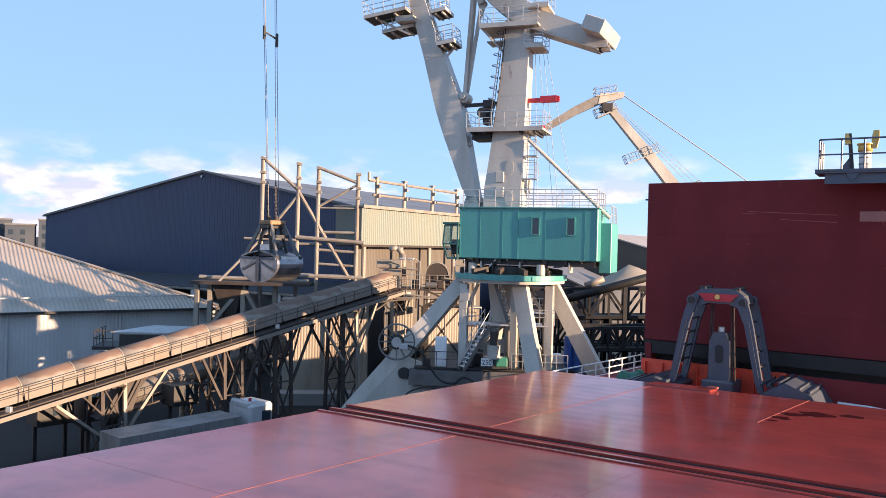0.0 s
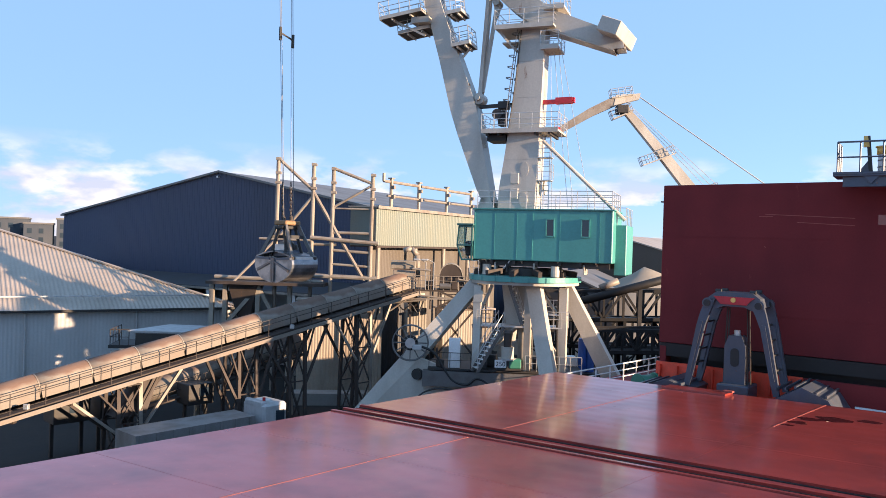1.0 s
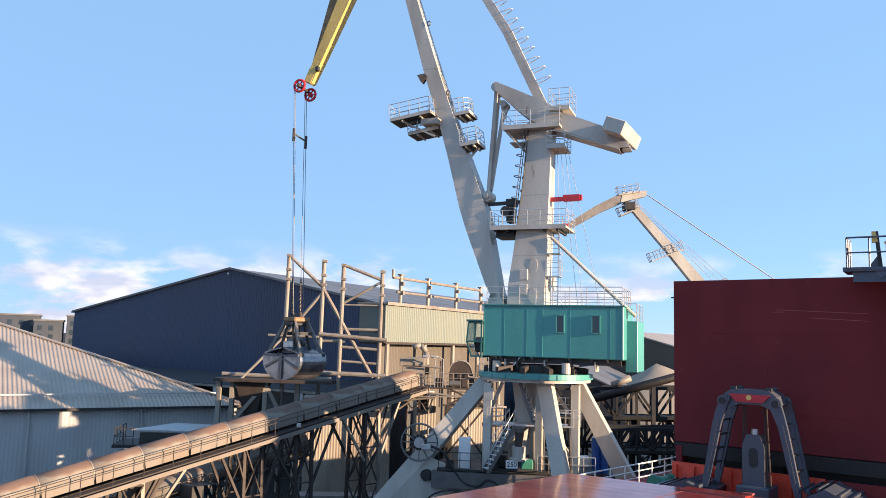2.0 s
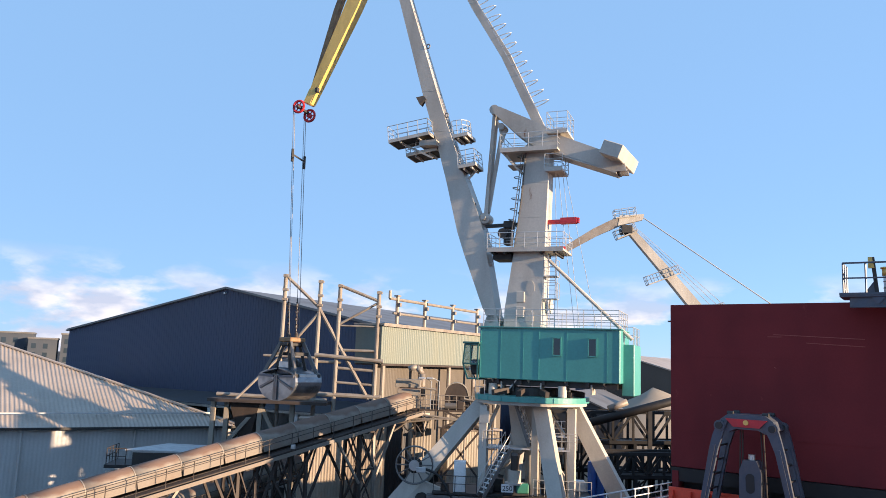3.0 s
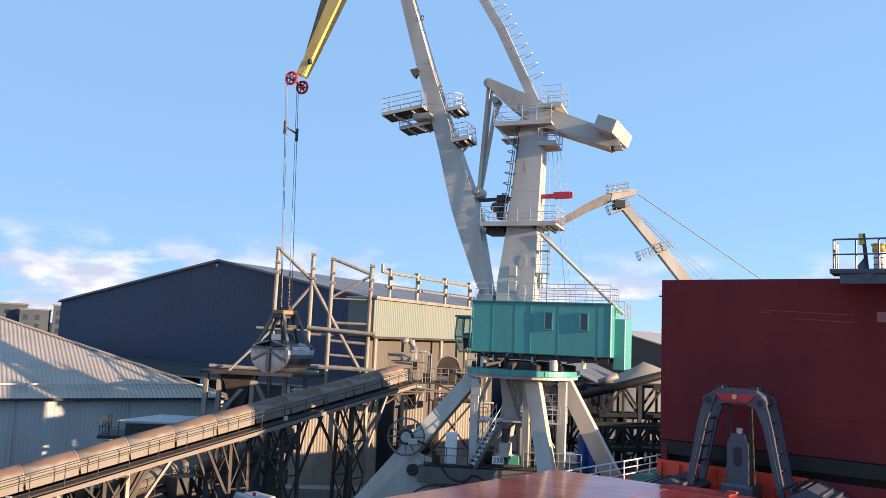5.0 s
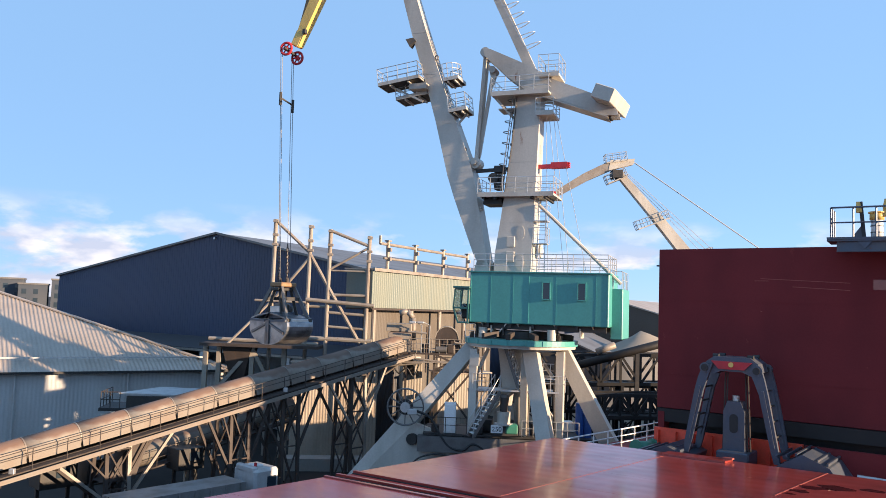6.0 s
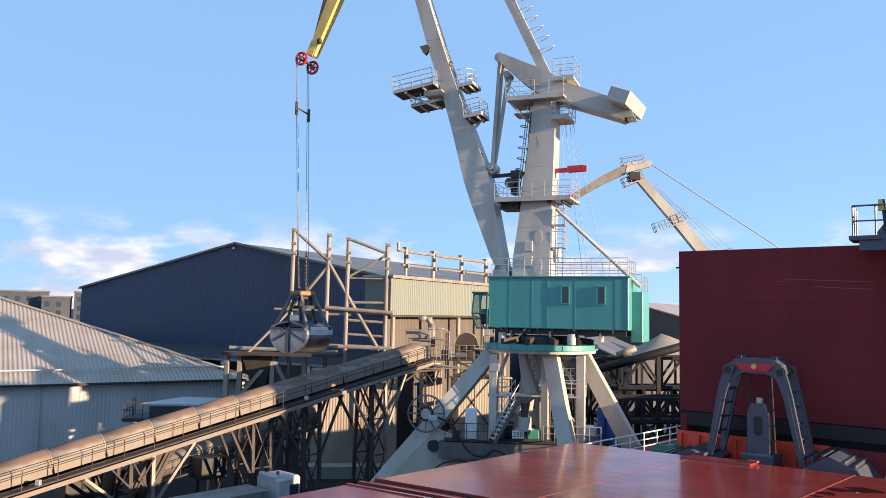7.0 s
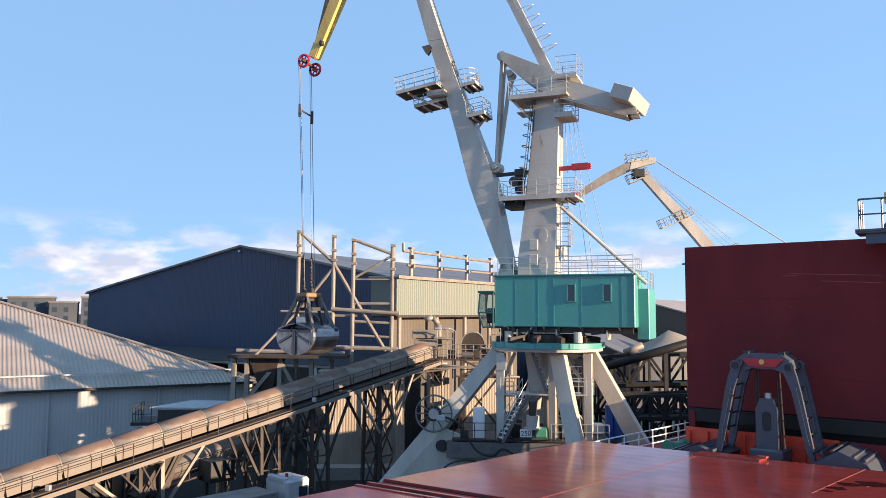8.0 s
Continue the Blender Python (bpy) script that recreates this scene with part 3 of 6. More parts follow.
railing(crane, [(-5.25, 0.75, 14.05), (-5.8, 0.75, 14.05), (-5.8, -2.4, 14.05)], 1.1, 0.8, GALV, 0.025)

# tower
def tsec(z, x0, x1, y):
    return ((x0 + x1) / 2, 0, z), (0, y, 0), ((x1 - x0) / 2, 0, 0)


def tower_at(z):
    """The tower's two edges and half depth at a height."""
    f = (z - 14.85) / 12.35
    return 0.1 - 0.32 * f, 2.6 - 0.25 * f - 1.75 * max(0, f - 0.12) * (1 - 0.45 * f), 1.02 - 0.32 * f


part("tower", girder(B(), [tsec(z, *tower_at(z)) for z in (14.85, 16.2, 18.2, 20.1, 22.0, 24.0, 27.2)]), CRANE, crane, "tapered box tower with weld seams")
for z in (16.2, 18.3, 22.4, 24.8):
    (x0, x1, y), d = tower_at(z), 0.01
    part("weld_band", girder(B(), [tsec(z - 0.025, x0 - d, x1 + d, y + d), tsec(z + 0.025, x0 - d, x1 + d, y + d)]), CRANE, crane)
bm = B()
disc(bm, (0.3, 0.2, 16.6), 0.55, 0.12, 20, Vector((1, 0, 0)))
disc(bm, (-0.25, -0.4, 16.5), 0.5, 0.12, 20, Vector((1, 0, 0)))
part("rope_wheel", bm, CRANE, crane)
ladder(crane, (2.3, 0.75, 20.4), (1.62, 0.66, 27.0), 0.5, (0, 1, 0), DULLSTEEL, 0.3, 9, (1, 0, 0.1), bulge=0.4)
for z in (15.6, 17.6):
    part("access_cover", plate(B(), [(0.85 + 0.28 * math.cos(a), 1.0 - 0.035 * (z - 16), z + 0.5 * math.sin(a)) for a in [math.pi * 2 * k / 16 for k in range(16)]], 0.06, (0, 1, 0)), CRANE, crane)
for k in range(6):
    part("cable_clip", box(B(), (2.0 - 0.09 * k, 0.88 - 0.028 * k, 20.9 + 0.9 * k), (0.1, 0.06, 0.16)), DULLSTEEL, crane)
part("cable_run", sweep(B(), [(2.05, 0.9, 20.3), (1.65, 0.84, 23.5), (1.4, 0.76, 26.9)], 0.035, 6), DARK, crane)
ladder(crane, (-0.5, 0.7, 15.0), (-0.5, 0.6, 20.0), 0.5, (1, 0, 0), GALV)
for z in (16.9, 18.4):
    part("ladder_landing", box(B(), (-0.45, 0.5, z), (0.9, 0.9, 0.06)), GALV, crane)
for z in (16.95, 18.45):
    railing(crane, [(-0.05, 0.95, z), (-0.9, 0.95, z), (-0.9, 0.05, z)], 1.0, 0.6, GALV, 0.022)


def platform(x0, x1, y0, y1, z, name="platform", sides="fblr", h=1.1):
    p = part(name, box(B(), ((x0 + x1) / 2, (y0 + y1) / 2, z), (x1 - x0, y1 - y0, 0.14)), CRANE, crane)
    bm = B()
    box(bm, ((x0 + x1) / 2, y1, z + 0.02), (x1 - x0, 0.04, 0.3))
    part("kick_plate", bm, CRANE, crane)
    pts = [(x1, y0, z + 0.07), (x1, y1, z + 0.07), (x0, y1, z + 0.07), (x0, y0, z + 0.07), (x1, y0, z + 0.07)]
    railing(crane, pts, h, 0.9, GALV, 0.026, rails=(1, 0.66, 0.33))
    return p


platform(-1.4, 3.75, -1.5, 1.5, 20.1)
for x in (-0.8, 0.1, 2.6, 3.4):
    part("platform_beam", beam(B(), (x, -1.4, 19.95), (x, 1.4, 19.95), 0.15, 0.22), DARK, crane)
part("gear_base", box(B(), (2.9, 0, 19.75), (1.3, 1.6, 0.4)), DARK, crane)
platform(-0.9, 3.05, -1.5, 1.5, 26.95)
bm = B()
beam(bm, (2.9, 1.0, 26.85), (1.7, 0.75, 25.5), 0.14)
beam(bm, (2.9, -1.0, 26.85), (1.7, -0.75, 25.5), 0.14)
box(bm, (2.15, 0, 26.1), (1.1, 1.4, 0.08))
part("platform_brackets", bm, CRANE, crane)
platform(-1.2, 0.0, -0.9, 1.2, 25.55, h=1.0)
# luffing drive: rack and motor on the mid platform, red pin lever behind
bm = B()
box(bm, (2.65, 0.2, 21.1), (0.5, 0.8, 1.0), bevel=0.05)
disc(bm, (2.9, 0.7, 21.35), 0.35, 0.3, 16, Vector((0, 1, 0)))
box(bm, (2.6, 0.2, 22.0), (0.7, 0.7, 0.5), bevel=0.04)
part("luffing_gear", bm, DARK, crane, "black luffing drive motor")
bm = B()
beam(bm, (4.3, 0.2, 21.95), (0.5, 0.2, 22.1), 0.28, 0.22)
part("luffing_rack", bm, DARK, crane)
bm = B()
beam(bm, (0.0, 0.2, 22.12), (-1.2, 0.2, 22.15), 0.32, 0.26)
beam(bm, (-0.95, 0.2, 22.18), (-2.05, 0.2, 22.2), 0.44, 0.4)
for dz in (-0.13, 0.0, 0.13):
    beam(bm, (-2.0, 0.2, 22.2 + dz), (-2.2, 0.2, 22.2 + dz), 0.4, 0.07)
part("rack_end", bm, RED, crane, "red painted rack end")

# boom
def bsec(x, z, half, y, tilt):
    t = radians(tilt)
    return (x, 0, z), (0, y, 0), (half * math.cos(t), 0, half * math.sin(t))


boom = part("boom", girder(B(), [bsec(3.5, 15.6, 0.34, 0.75, 0), bsec(3.75, 16.3, 0.46, 0.75, 0), bsec(4.85, 20.0, 0.82, 0.73, 0), bsec(5.28, 21.6, 0.95, 0.72, 0), bsec(5.75, 23.1, 0.88, 0.7, 0),
                          bsec(6.48, 25.3, 0.73, 0.68, 0), bsec(7.28, 27.6, 0.62, 0.66, 0), bsec(8.8, 32.0, 0.56, 0.6, 0), bsec(10.92, 38.7, 0.44, 0.52, 0), bsec(13.4, 46.4, 0.34, 0.45, 0)]), CRANE, crane, "tapered box boom")
for x, z, hw, y in ((6.48, 25.3, 0.73, 0.68), (7.74, 28.9, 0.605, 0.642), (8.8, 32.0, 0.56, 0.6)):
    part("weld_band", girder(B(), [bsec(x, z, hw + 0.012, y + 0.012, 0), bsec(x + 0.02, z + 0.06, hw + 0.012, y + 0.012, 0)]), CRANE, boom)
bm = B()
disc(bm, (3.5, 0, 15.55), 0.32, 1.8, 20, Vector((0, 1, 0)))
for y in (-0.85, 0.85):
    plate(bm, [(2.85, y, 14.9), (4.1, y, 14.9), (3.8, y, 15.8), (3.2, y, 15.8)], 0.1, (0, 1, 0))
part("boom_hinge", bm, CRANE, crane)
# walkways and cages on the boom
def boom_platform(x0, x1, z, y0=-0.2, y1=1.6, round_end=False):
    """Grating deck with edge plates and railing, square to the leaning boom."""
    m = Matrix.Translation(((x0 + x1) / 2, (y0 + y1) / 2, z)) @ Matrix.Rotation(radians(8), 4, "Y")
    a, b = (x1 - x0) / 2, (y1 - y0) / 2
    deck = part("boom_platform", box(B(), (0, 0, 0), (2 * a - 0.06, 2 * b - 0.06, 0.1)), DARK, crane, "dark grating platform on the boom")
    deck.matrix_basis = m
    for x, y, sx, sy in ((0, b, 2 * a, 0.05), (0, -b, 2 * a, 0.05), (a, 0, 0.05, 2 * b), (-a, 0, 0.05, 2 * b)):
        part("edge_plate", box(B(), (x, y, 0.03), (sx, sy, 0.24)), CRANE, deck)
    for x in (-a * 0.45, a * 0.45):
        part("deck_beam", box(B(), (x, 0, -0.13), (0.1, 2 * b - 0.2, 0.16)), CRANE, deck)
    pts = [(-a, b, 0), (a, b, 0), (a, -b, 0), (-a, -b, 0), (-a, b, 0)]
    if round_end:
        pts = [(a, b, 0)] + [(-a + b * 0.8 - b * 0.8 * math.sin(t), b * math.cos(t), 0) for t in [math.pi * k / 6 for k in range(7)]] + [(a, -b, 0)]
    railing(crane, pts, 1.15, 0.75, GALV, 0.03, rails=(1, 0.68, 0.36)).matrix_basis = m


boom_platform(8.3, 11.4, 28.3)
boom_platform(8.0, 10.4, 27.45, -1.2, 0.6)
boom_platform(5.4, 6.45, 28.2, round_end=True)
boom_platform(4.75, 6.0, 26.0)
for x, z in ((5.1, 23.4), (7.4, 30.1), (9.05, 35.5)):
    ring = [Vector((x + 0.13 * math.cos(a), 0.55, z + 0.17 * math.sin(a))) for a in [math.pi * 2 * k / 10 for k in range(10)]]
    part("lug_ring", sweep(B(), ring, 0.05, 5, True), DULLSTEEL, boom)
for a, b in (((8.2, 0.9, 26.9), (10.6, 0.9, 28.1)), ((5.55, 0.6, 25.3), (4.95, 0.6, 25.95))):
    part("platform_strut", beam(B(), a, b, 0.1, 0.14), CRANE, boom)
part("boom_bracket", box(B(), (8.5, 0.5, 27.95), (1.3, 1.5, 0.4)), CRANE, boom)
part("lamp_head", girder(B(), [((9.1, 0.6, 31.55), (0, 0.14, 0), (0.1, 0, 0.12)), ((9.55, 0.6, 31.25), (0, 0.3, 0), (0.16, 0, 0.28))]), DARK, boom, "dark floodlight")
ladder(boom, (6.25, 0.1, 26.5), (8.05, 0.1, 31.6), 0.4, (0, 1, 0), GALV)

# luffing link between boom and balance beam, double bars
bm = B()
for y in (-0.3, 0.3):
    beam(bm, (4.33, y * 0.8, 22.5), (3.86, y, 30.1), 0.14, 0.24)
disc(bm, (4.33, 0, 22.5), 0.38, 0.9, 20, Vector((0, 1, 0)))
disc(bm, (4.33, 0, 22.5), 0.16, 1.6, 12, Vector((0, 1, 0)))
disc(bm, (3.8, 0, 30.2), 0.34, 1.4, 20, Vector((0, 1, 0)))
part("luffing_link", bm, CRANE, crane)
bm = B()
beam(bm, (4.2, 0.0, 23.0), (3.35, 0.0, 28.9), 0.16, 0.24)
plate(bm, [(3.7, 0.1, 29.5), (3.0, 0.1, 28.9), (3.3, 0.1, 27.9)], 0.3, (0, 1, 0))
disc(bm, (3.3, 0, 29.0), 0.24, 1.0, 14, Vector((0, 1, 0)))
part("inner_link", bm, CRANE, crane)
# balance beam with the counterweight
for y in (-0.62, 0.62):
    part("balance_beam", plate(B(), [(3.95, y, 30.45), (3.4, y, 30.36), (0.34, y, 28.85), (-1.0, y, 27.95), (-5.1, y, 26.2), (-5.35, y, 25.3), (-4.6, y, 25.3), (-0.62, y, 26.8), (0.75, y, 27.25), (2.19, y, 28.37), (3.42, y, 29.55), (3.8, y, 29.9)], 0.22, (0, 1, 0)), CRANE, crane)
part("beam_web", girder(B(), [((2.4, 0, 29.0), (0, 0.55, 0), (0, 0, 0.25)), ((0.0, 0, 28.1), (0, 0.55, 0), (0, 0, 0.5)), ((-1.0, 0, 27.4), (0, 0.55, 0), (0, 0, 0.35)), ((-4.9, 0, 25.8), (0, 0.55, 0), (0, 0, 0.22))]), CRANE, crane)
part("counterweight", box(B(), (-4.78, 0, 26.42), (1.35, 4.4, 0.92), Matrix.Rotation(radians(-6), 4, "Z") @ Matrix.Rotation(radians(-22), 4, "Y"), 0.04), CRANE, crane, "pale grey counterweight box")
part("counterweight_pocket", box(B(), (-4.2, 0, 25.55), (1.5, 1.1, 0.3), Matrix.Rotation(radians(-18), 4, "Y"), 0.04), DARK, crane)
part("beam_flange", beam(B(), (-0.3, 0, 26.83), (-4.7, 0, 25.2), 1.6, 0.08), CRANE, crane)
part("beam_pedestal", girder(B(), [((0.9, 0, 27.0), (0, 0.7, 0), (0.9, 0, 0)), ((0.5, 0, 28.2), (0, 0.45, 0), (0.4, 0, 0))]), CRANE, crane)
platform(-1.5, -0.1, -1.0, 1.2, 28.15, h=1.3)
# tie bar with its hooped ladder, up to the jib
bm = B()
girder(bm, [((0.55, 0, 28.7), (0, 0.3, 0), (0.28, 0, -0.16)), ((3.2, 0, 34.3), (0, 0.3, 0), (0.28, 0, -0.16)), ((5.55, 0, 38.2), (0, 0.28, 0), (0.25, 0, -0.14)), ((11.6, 0, 49.7), (0, 0.25, 0), (0.22, 0, -0.12))])
tie = part("tie_bar", bm, CRANE, crane)
ladder(tie, (0.78, 0.3, 30.0), (6.0, 0.3, 39.6), 0.5, (0, 1, 0), GALV, 0.3, 13, (-0.95, 0.1, 0.3), bulge=1.05)
# yellow jib from the boom head down to the sheaves
part("jib", girder(B(), [((11.3, 0, 49.8), (0, 0.4, 0), (0.3, 0, 0.12)), ((12.6, 0, 46.9), (0, 0.5, 0), (0.55, 0, 0.2)), ((15.7, 0, 39.6), (0, 0.45, 0), (0.52, 0, 0.2)), ((18.45, 0, 33.5), (0, 0.38, 0), (0.32, 0, 0.14)), ((19.05, 0, 32.1), (0, 0.32, 0), (0.26, 0, 0.12))]), YELLOW, crane, "yellow painted jib")
part("jib_head", box(B(), (18.95, 0, 32.6), (0.7, 0.7, 1.2), Matrix.Rotation(radians(-24), 4, "Y"), 0.06), YELLOW, crane)
# brown beams whose colour stands for the jib's shaded side
bm = B()
beam(bm, (18.95, -0.3, 33.3), (17.3, -0.3, 39.7), 0.5, 0.42)
beam(bm, (17.3, -0.3, 39.7), (14.9, -0.3, 46.6), 0.5, 0.42)
part("jib_side_plate", bm, RUSTORANGE, crane)
part("jib_lamp", box(B(), (18.25, 0.45, 33.0), (0.3, 0.3, 0.4), bevel=0.05), DARK, crane)
for x, y, z in ((19.85, 0.35, 31.85), (19.3, -0.4, 31.3)):
    bm = B()
    ring = [Vector((x + 0.46 * math.cos(a), y, z + 0.46 * math.sin(a))) for a in [2 * math.pi * k / 28 for k in range(28)]]
    sweep(bm, ring, 0.1, 8, True)
    disc(bm, (x, y, z), 0.18, 0.3, 14, Vector((0, 1, 0)))
    for k in range(6):
        a = math.pi * k / 3
        beam(bm, (x, y, z), (x + 0.45 * math.cos(a), y, z + 0.45 * math.sin(a)), 0.07, 0.08, Vector((0, 1, 0)))
    part("sheave", bm, RED, crane, "red spoked rope sheave")
part("sheave_axle", tube(B(), (19.25, -0.6, 31.35), (19.85, 0.6, 31.85), 0.12, 10), DARK, crane)
# stay from the tower to the house tail, and the hoist ropes behind
part("tail_stay", tube(B(), (-0.35, 0.9, 19.45), (-5.75, 0.9, 14.35), 0.12, 8), CRANE, crane)
for x0, x1, y in ((-0.5, -0.92, 0.3), (-0.6, -1.95, 0.0), (-0.85, -2.25, -0.3), (-1.05, -3.45, 0.1)):
    part("hoist_rope", tube(B(), (x0, y, 26.2), (x1, y, 14.9), 0.02, 5), GALV, crane)

def smooth(pts, n=5):
    """More points along a rounded line through pts."""
    out = []
    for i in range(len(pts) - 1):
        p0, p1, p2, p3 = pts[max(0, i - 1)], pts[i], pts[i + 1], pts[min(len(pts) - 1, i + 2)]
        for k in range(n):
            t = k / n
            out.append(0.5 * (2 * p1 + (p2 - p0) * t + (2 * p0 - 5 * p1 + 4 * p2 - p3) * t * t + (3 * p1 - p0 - 3 * p2 + p3) * t ** 3))
    return out + [pts[-1]]


# crane equipment that stands on the portal
def cable_reel(x, y, z, r):
    reel = thing("cable_reel", NEAR @ pose(x, y, z, 0, 0, 0), "grey spoked cable reel on the crane's portal leg", "cable reel")
    for off in (-0.12, 0.12):
        ring = [Vector((r * math.cos(a), off, r * math.sin(a))) for a in [2 * math.pi * k / 36 for k in range(36)]]
        part("rim", sweep(B(), ring, 0.05, 6, True), DULLSTEEL, reel)
    for k in range(12):
        a = 2 * math.pi * k / 12
        bm = B()
        for off in (-0.12, 0.12):
            beam(bm, (0.25 * math.cos(a), off, 0.25 * math.sin(a)), (r * math.cos(a), off, r * math.sin(a)), 0.05, 0.05, Vector((0, 1, 0)))
        part("spoke", bm, DULLSTEEL, reel)
    part("hub", tube(B(), (0, -0.35, 0), (0, 0.3, 0), 0.32, 20), GALV, reel)
    part("motor", box(B(), (0.45, -0.25, -0.25), (0.6, 0.35, 0.35), bevel=0.05), CABWHITE, reel)
    part("coiled_cable", tube(B(), (0, -0.06, 0), (0, 0.06, 0), 0.5, 24), BLACK, reel)


cable_reel(-2.85, 50.4, 6.05, 1.15)
bm = B()
pts = [Vector(p) for p in ((-2.3, 50.2, 5.9), (-1.3, 50.2, 5.5), (-0.7, 50.2, 4.6), (0.0, 50.2, 3.7), (0.9, 50.1, 3.5), (1.6, 50.1, 3.9), (3.0, 50.1, 3.3), (5.5, 50.0, 3.25))]
sweep(bm, smooth(pts), 0.08, 8)
cable = part("power_cable", bm, BLACK)
cable.matrix_basis = NEAR
tagged(cable, "thick black power cable looping over the portal", "cable")
bm = sweep(B(), smooth([Vector(p) for p in ((-2.6, 50.15, 2.2), (-1.9, 50.1, 2.9), (-0.9, 50.1, 3.2), (0.4, 50.05, 3.1), (1.6, 50.0, 3.35), (2.6, 50.0, 3.2))]), 0.06, 6)
cable = part("drag_hose", bm, BLACK)
cable.matrix_basis = NEAR
tagged(cable, "black ribbed hose along the portal girder", "hose")
cabinet = thing("control_cabinet", NEAR @ pose(0.03, 50.75, 4.5), "white steel control cabinet on the portal deck", "cabinet")
part("body", box(B(), (0, 0, 0.95), (0.75, 0.6, 1.9), bevel=0.02), WHITE, cabinet)
part("door", box(B(), (0.05, -0.31, 0.95), (0.58, 0.03, 1.7), bevel=0.01), WHITE, cabinet)
winch = thing("winch_unit", NEAR @ pose(3.55, 50.3, 4.5), "white and green winch unit with motor on the portal deck", "winch")
part("base", box(B(), (0, 0, 0.3), (1.6, 0.8, 0.6), bevel=0.03), DARK, winch)
part("green_housing", box(B(), (0.4, -0.1, 0.45), (0.75, 0.72, 0.6), bevel=0.06), GREEN, winch, "green gear housing")
part("flange", tube(B(), (-0.1, 0, 0.66), (-0.1, 0, 0.76), 0.6, 24), GALV, winch)
part("motor_cap", tube(B(), (-0.1, 0, 2.4), (-0.1, 0, 2.56), 0.28, 16), DULLSTEEL, winch)
part("gearbox", tube(B(), (-0.1, 0, 0.7), (-0.1, 0, 1.5), 0.42, 20), CRANE, winch)
part("motor", tube(B(), (-0.1, 0, 1.5), (-0.1, 0, 2.5), 0.25, 16), RUSTY, winch)
part("number_plate", box(B(), (-0.55, -0.45, 0.45), (0.75, 0.03, 0.5)), WHITE, winch, "white plate")
txt = bpy.data.curves.new("plate_text", "FONT")
txt.body, txt.size, txt.extrude, txt.align_x = "250", 0.42, 0.004, "CENTER"
txt.materials.append(BLACK)
plate_text = new("plate_text", txt)
plate_text.parent = winch
plate_text.matrix_basis = pose(-0.55, -0.475, 0.3, 90, 0, 0)
for x in (9.2, 9.75):
    bm = tube(B(), (0, 0, 0), (0, 0, 2.3), 0.28, 16)
    o = part("blue_barrel", bm, BLUE)
    o.matrix_basis = NEAR @ pose(x - 0.35, 53.8, 4.0)
    tagged(o, "blue upright gas cylinder beside the crane leg", "cylinder", "cylinders")

# support deck under the cylinders, cable trays and small fittings on the portal
part("side_deck", beam(B(), cw(7.6, 53.6, 3.95), cw(10.6, 53.6, 3.95), 1.6, 0.12), DARK, crane)
for x in (8.0, 10.2):
    part("deck_strut", beam(B(), cw(x, 53.6, -0.65), cw(x, 53.6, 3.9), 0.2, 0.2, Vector((1, 0, 0))), DARK, crane)
tank = thing("white_tank", NEAR @ pose(7.9, 53.4, 4.01), "white plastic tank in a steel cage", "tank")
part("body", box(B(), (0, 0, 0.55), (0.95, 0.95, 1.1), bevel=0.08), WHITE, tank)
for x in (-0.5, 0.5):
    part("cage_bar", beam(B(), (x, -0.5, 0), (x, -0.5, 1.2), 0.05, 0.05, Vector((1, 0, 0))), GALV, tank)
for x in (1.48, 7.0):
    part("bolt_plate", box(B(), cw(x, 50.5, 9.2), (0.62, 0.12, 0.75)), CRANE, crane)
part("cable_tray", sweep(B(), [cw(5.0, 50.6, 4.5), cw(5.05, 50.7, 7.3), cw(5.1, 50.9, 9.9)], 0.09, 6), DARK, crane)
part("cable_tray", sweep(B(), [cw(6.7, 50.2, 4.5), cw(6.6, 50.3, 7.3), cw(6.7, 50.4, 9.6)], 0.07, 6), DARK, crane)
for x, y, z, s in ((1.9, 50.6, 4.5, 0.5), (2.4, 51.6, 4.5, 0.8), (5.6, 51.0, 4.5, 0.7), (6.3, 50.6, 4.5, 0.55), (-0.9, 50.9, 4.5, 0.45)):
    part("equipment_box", box(B(), cw(x, y, z + s / 2), (s, s * 0.8, s), bevel=0.03), random.Random(int(x * 10)).choice((GALV, RUSTY, DARK)), crane)
for p, q in ((cw(1.3, 51.0, 4.6), cw(3.4, 51.6, 7.2)), (cw(7.3, 50.6, 4.6), cw(5.6, 51.4, 7.2)), (cw(1.3, 50.9, 7.4), cw(2.4, 51.5, 9.9))):
    part("diagonal_brace", tube(B(), p, q, 0.12, 8), CRANE, crane)
part("leg_ladder", box(B(), cw(0.9, 50.35, 3.6), (0.1, 0.05, 1.6)), DARK, crane)
for k, x in enumerate((3.4, 2.4, 1.6, -0.2, -1.8, -3.4)):
    part("underfloor_bracket", girder(B(), [((x, 1.9, 11.15), (0.05, 0, 0), (0, 0, 0.3)), ((x, 0.6, 10.95), (0.05, 0, 0), (0, 0, 0.12))]), CRANE if k % 2 else DARK, crane)
part("slewing_motor", tube(B(), (3.0, 1.7, 10.62), (3.0, 1.7, 11.3), 0.3, 14), CRANE, crane)
part("slewing_motor", tube(B(), (-1.6, 1.9, 10.62), (-1.6, 1.9, 11.3), 0.28, 14), CRANE, crane)
part("ring_stair", beam(B(), (2.2, 1.6, 10.6), (1.4, 1.6, 11.6), 0.5, 0.08), GALV, crane)
railing(crane, [(4.3, 1.4, 10.6), (4.1, 2.1, 10.6), (3.2, 2.9, 10.6)], 0.9, 0.6, GALV, 0.022)
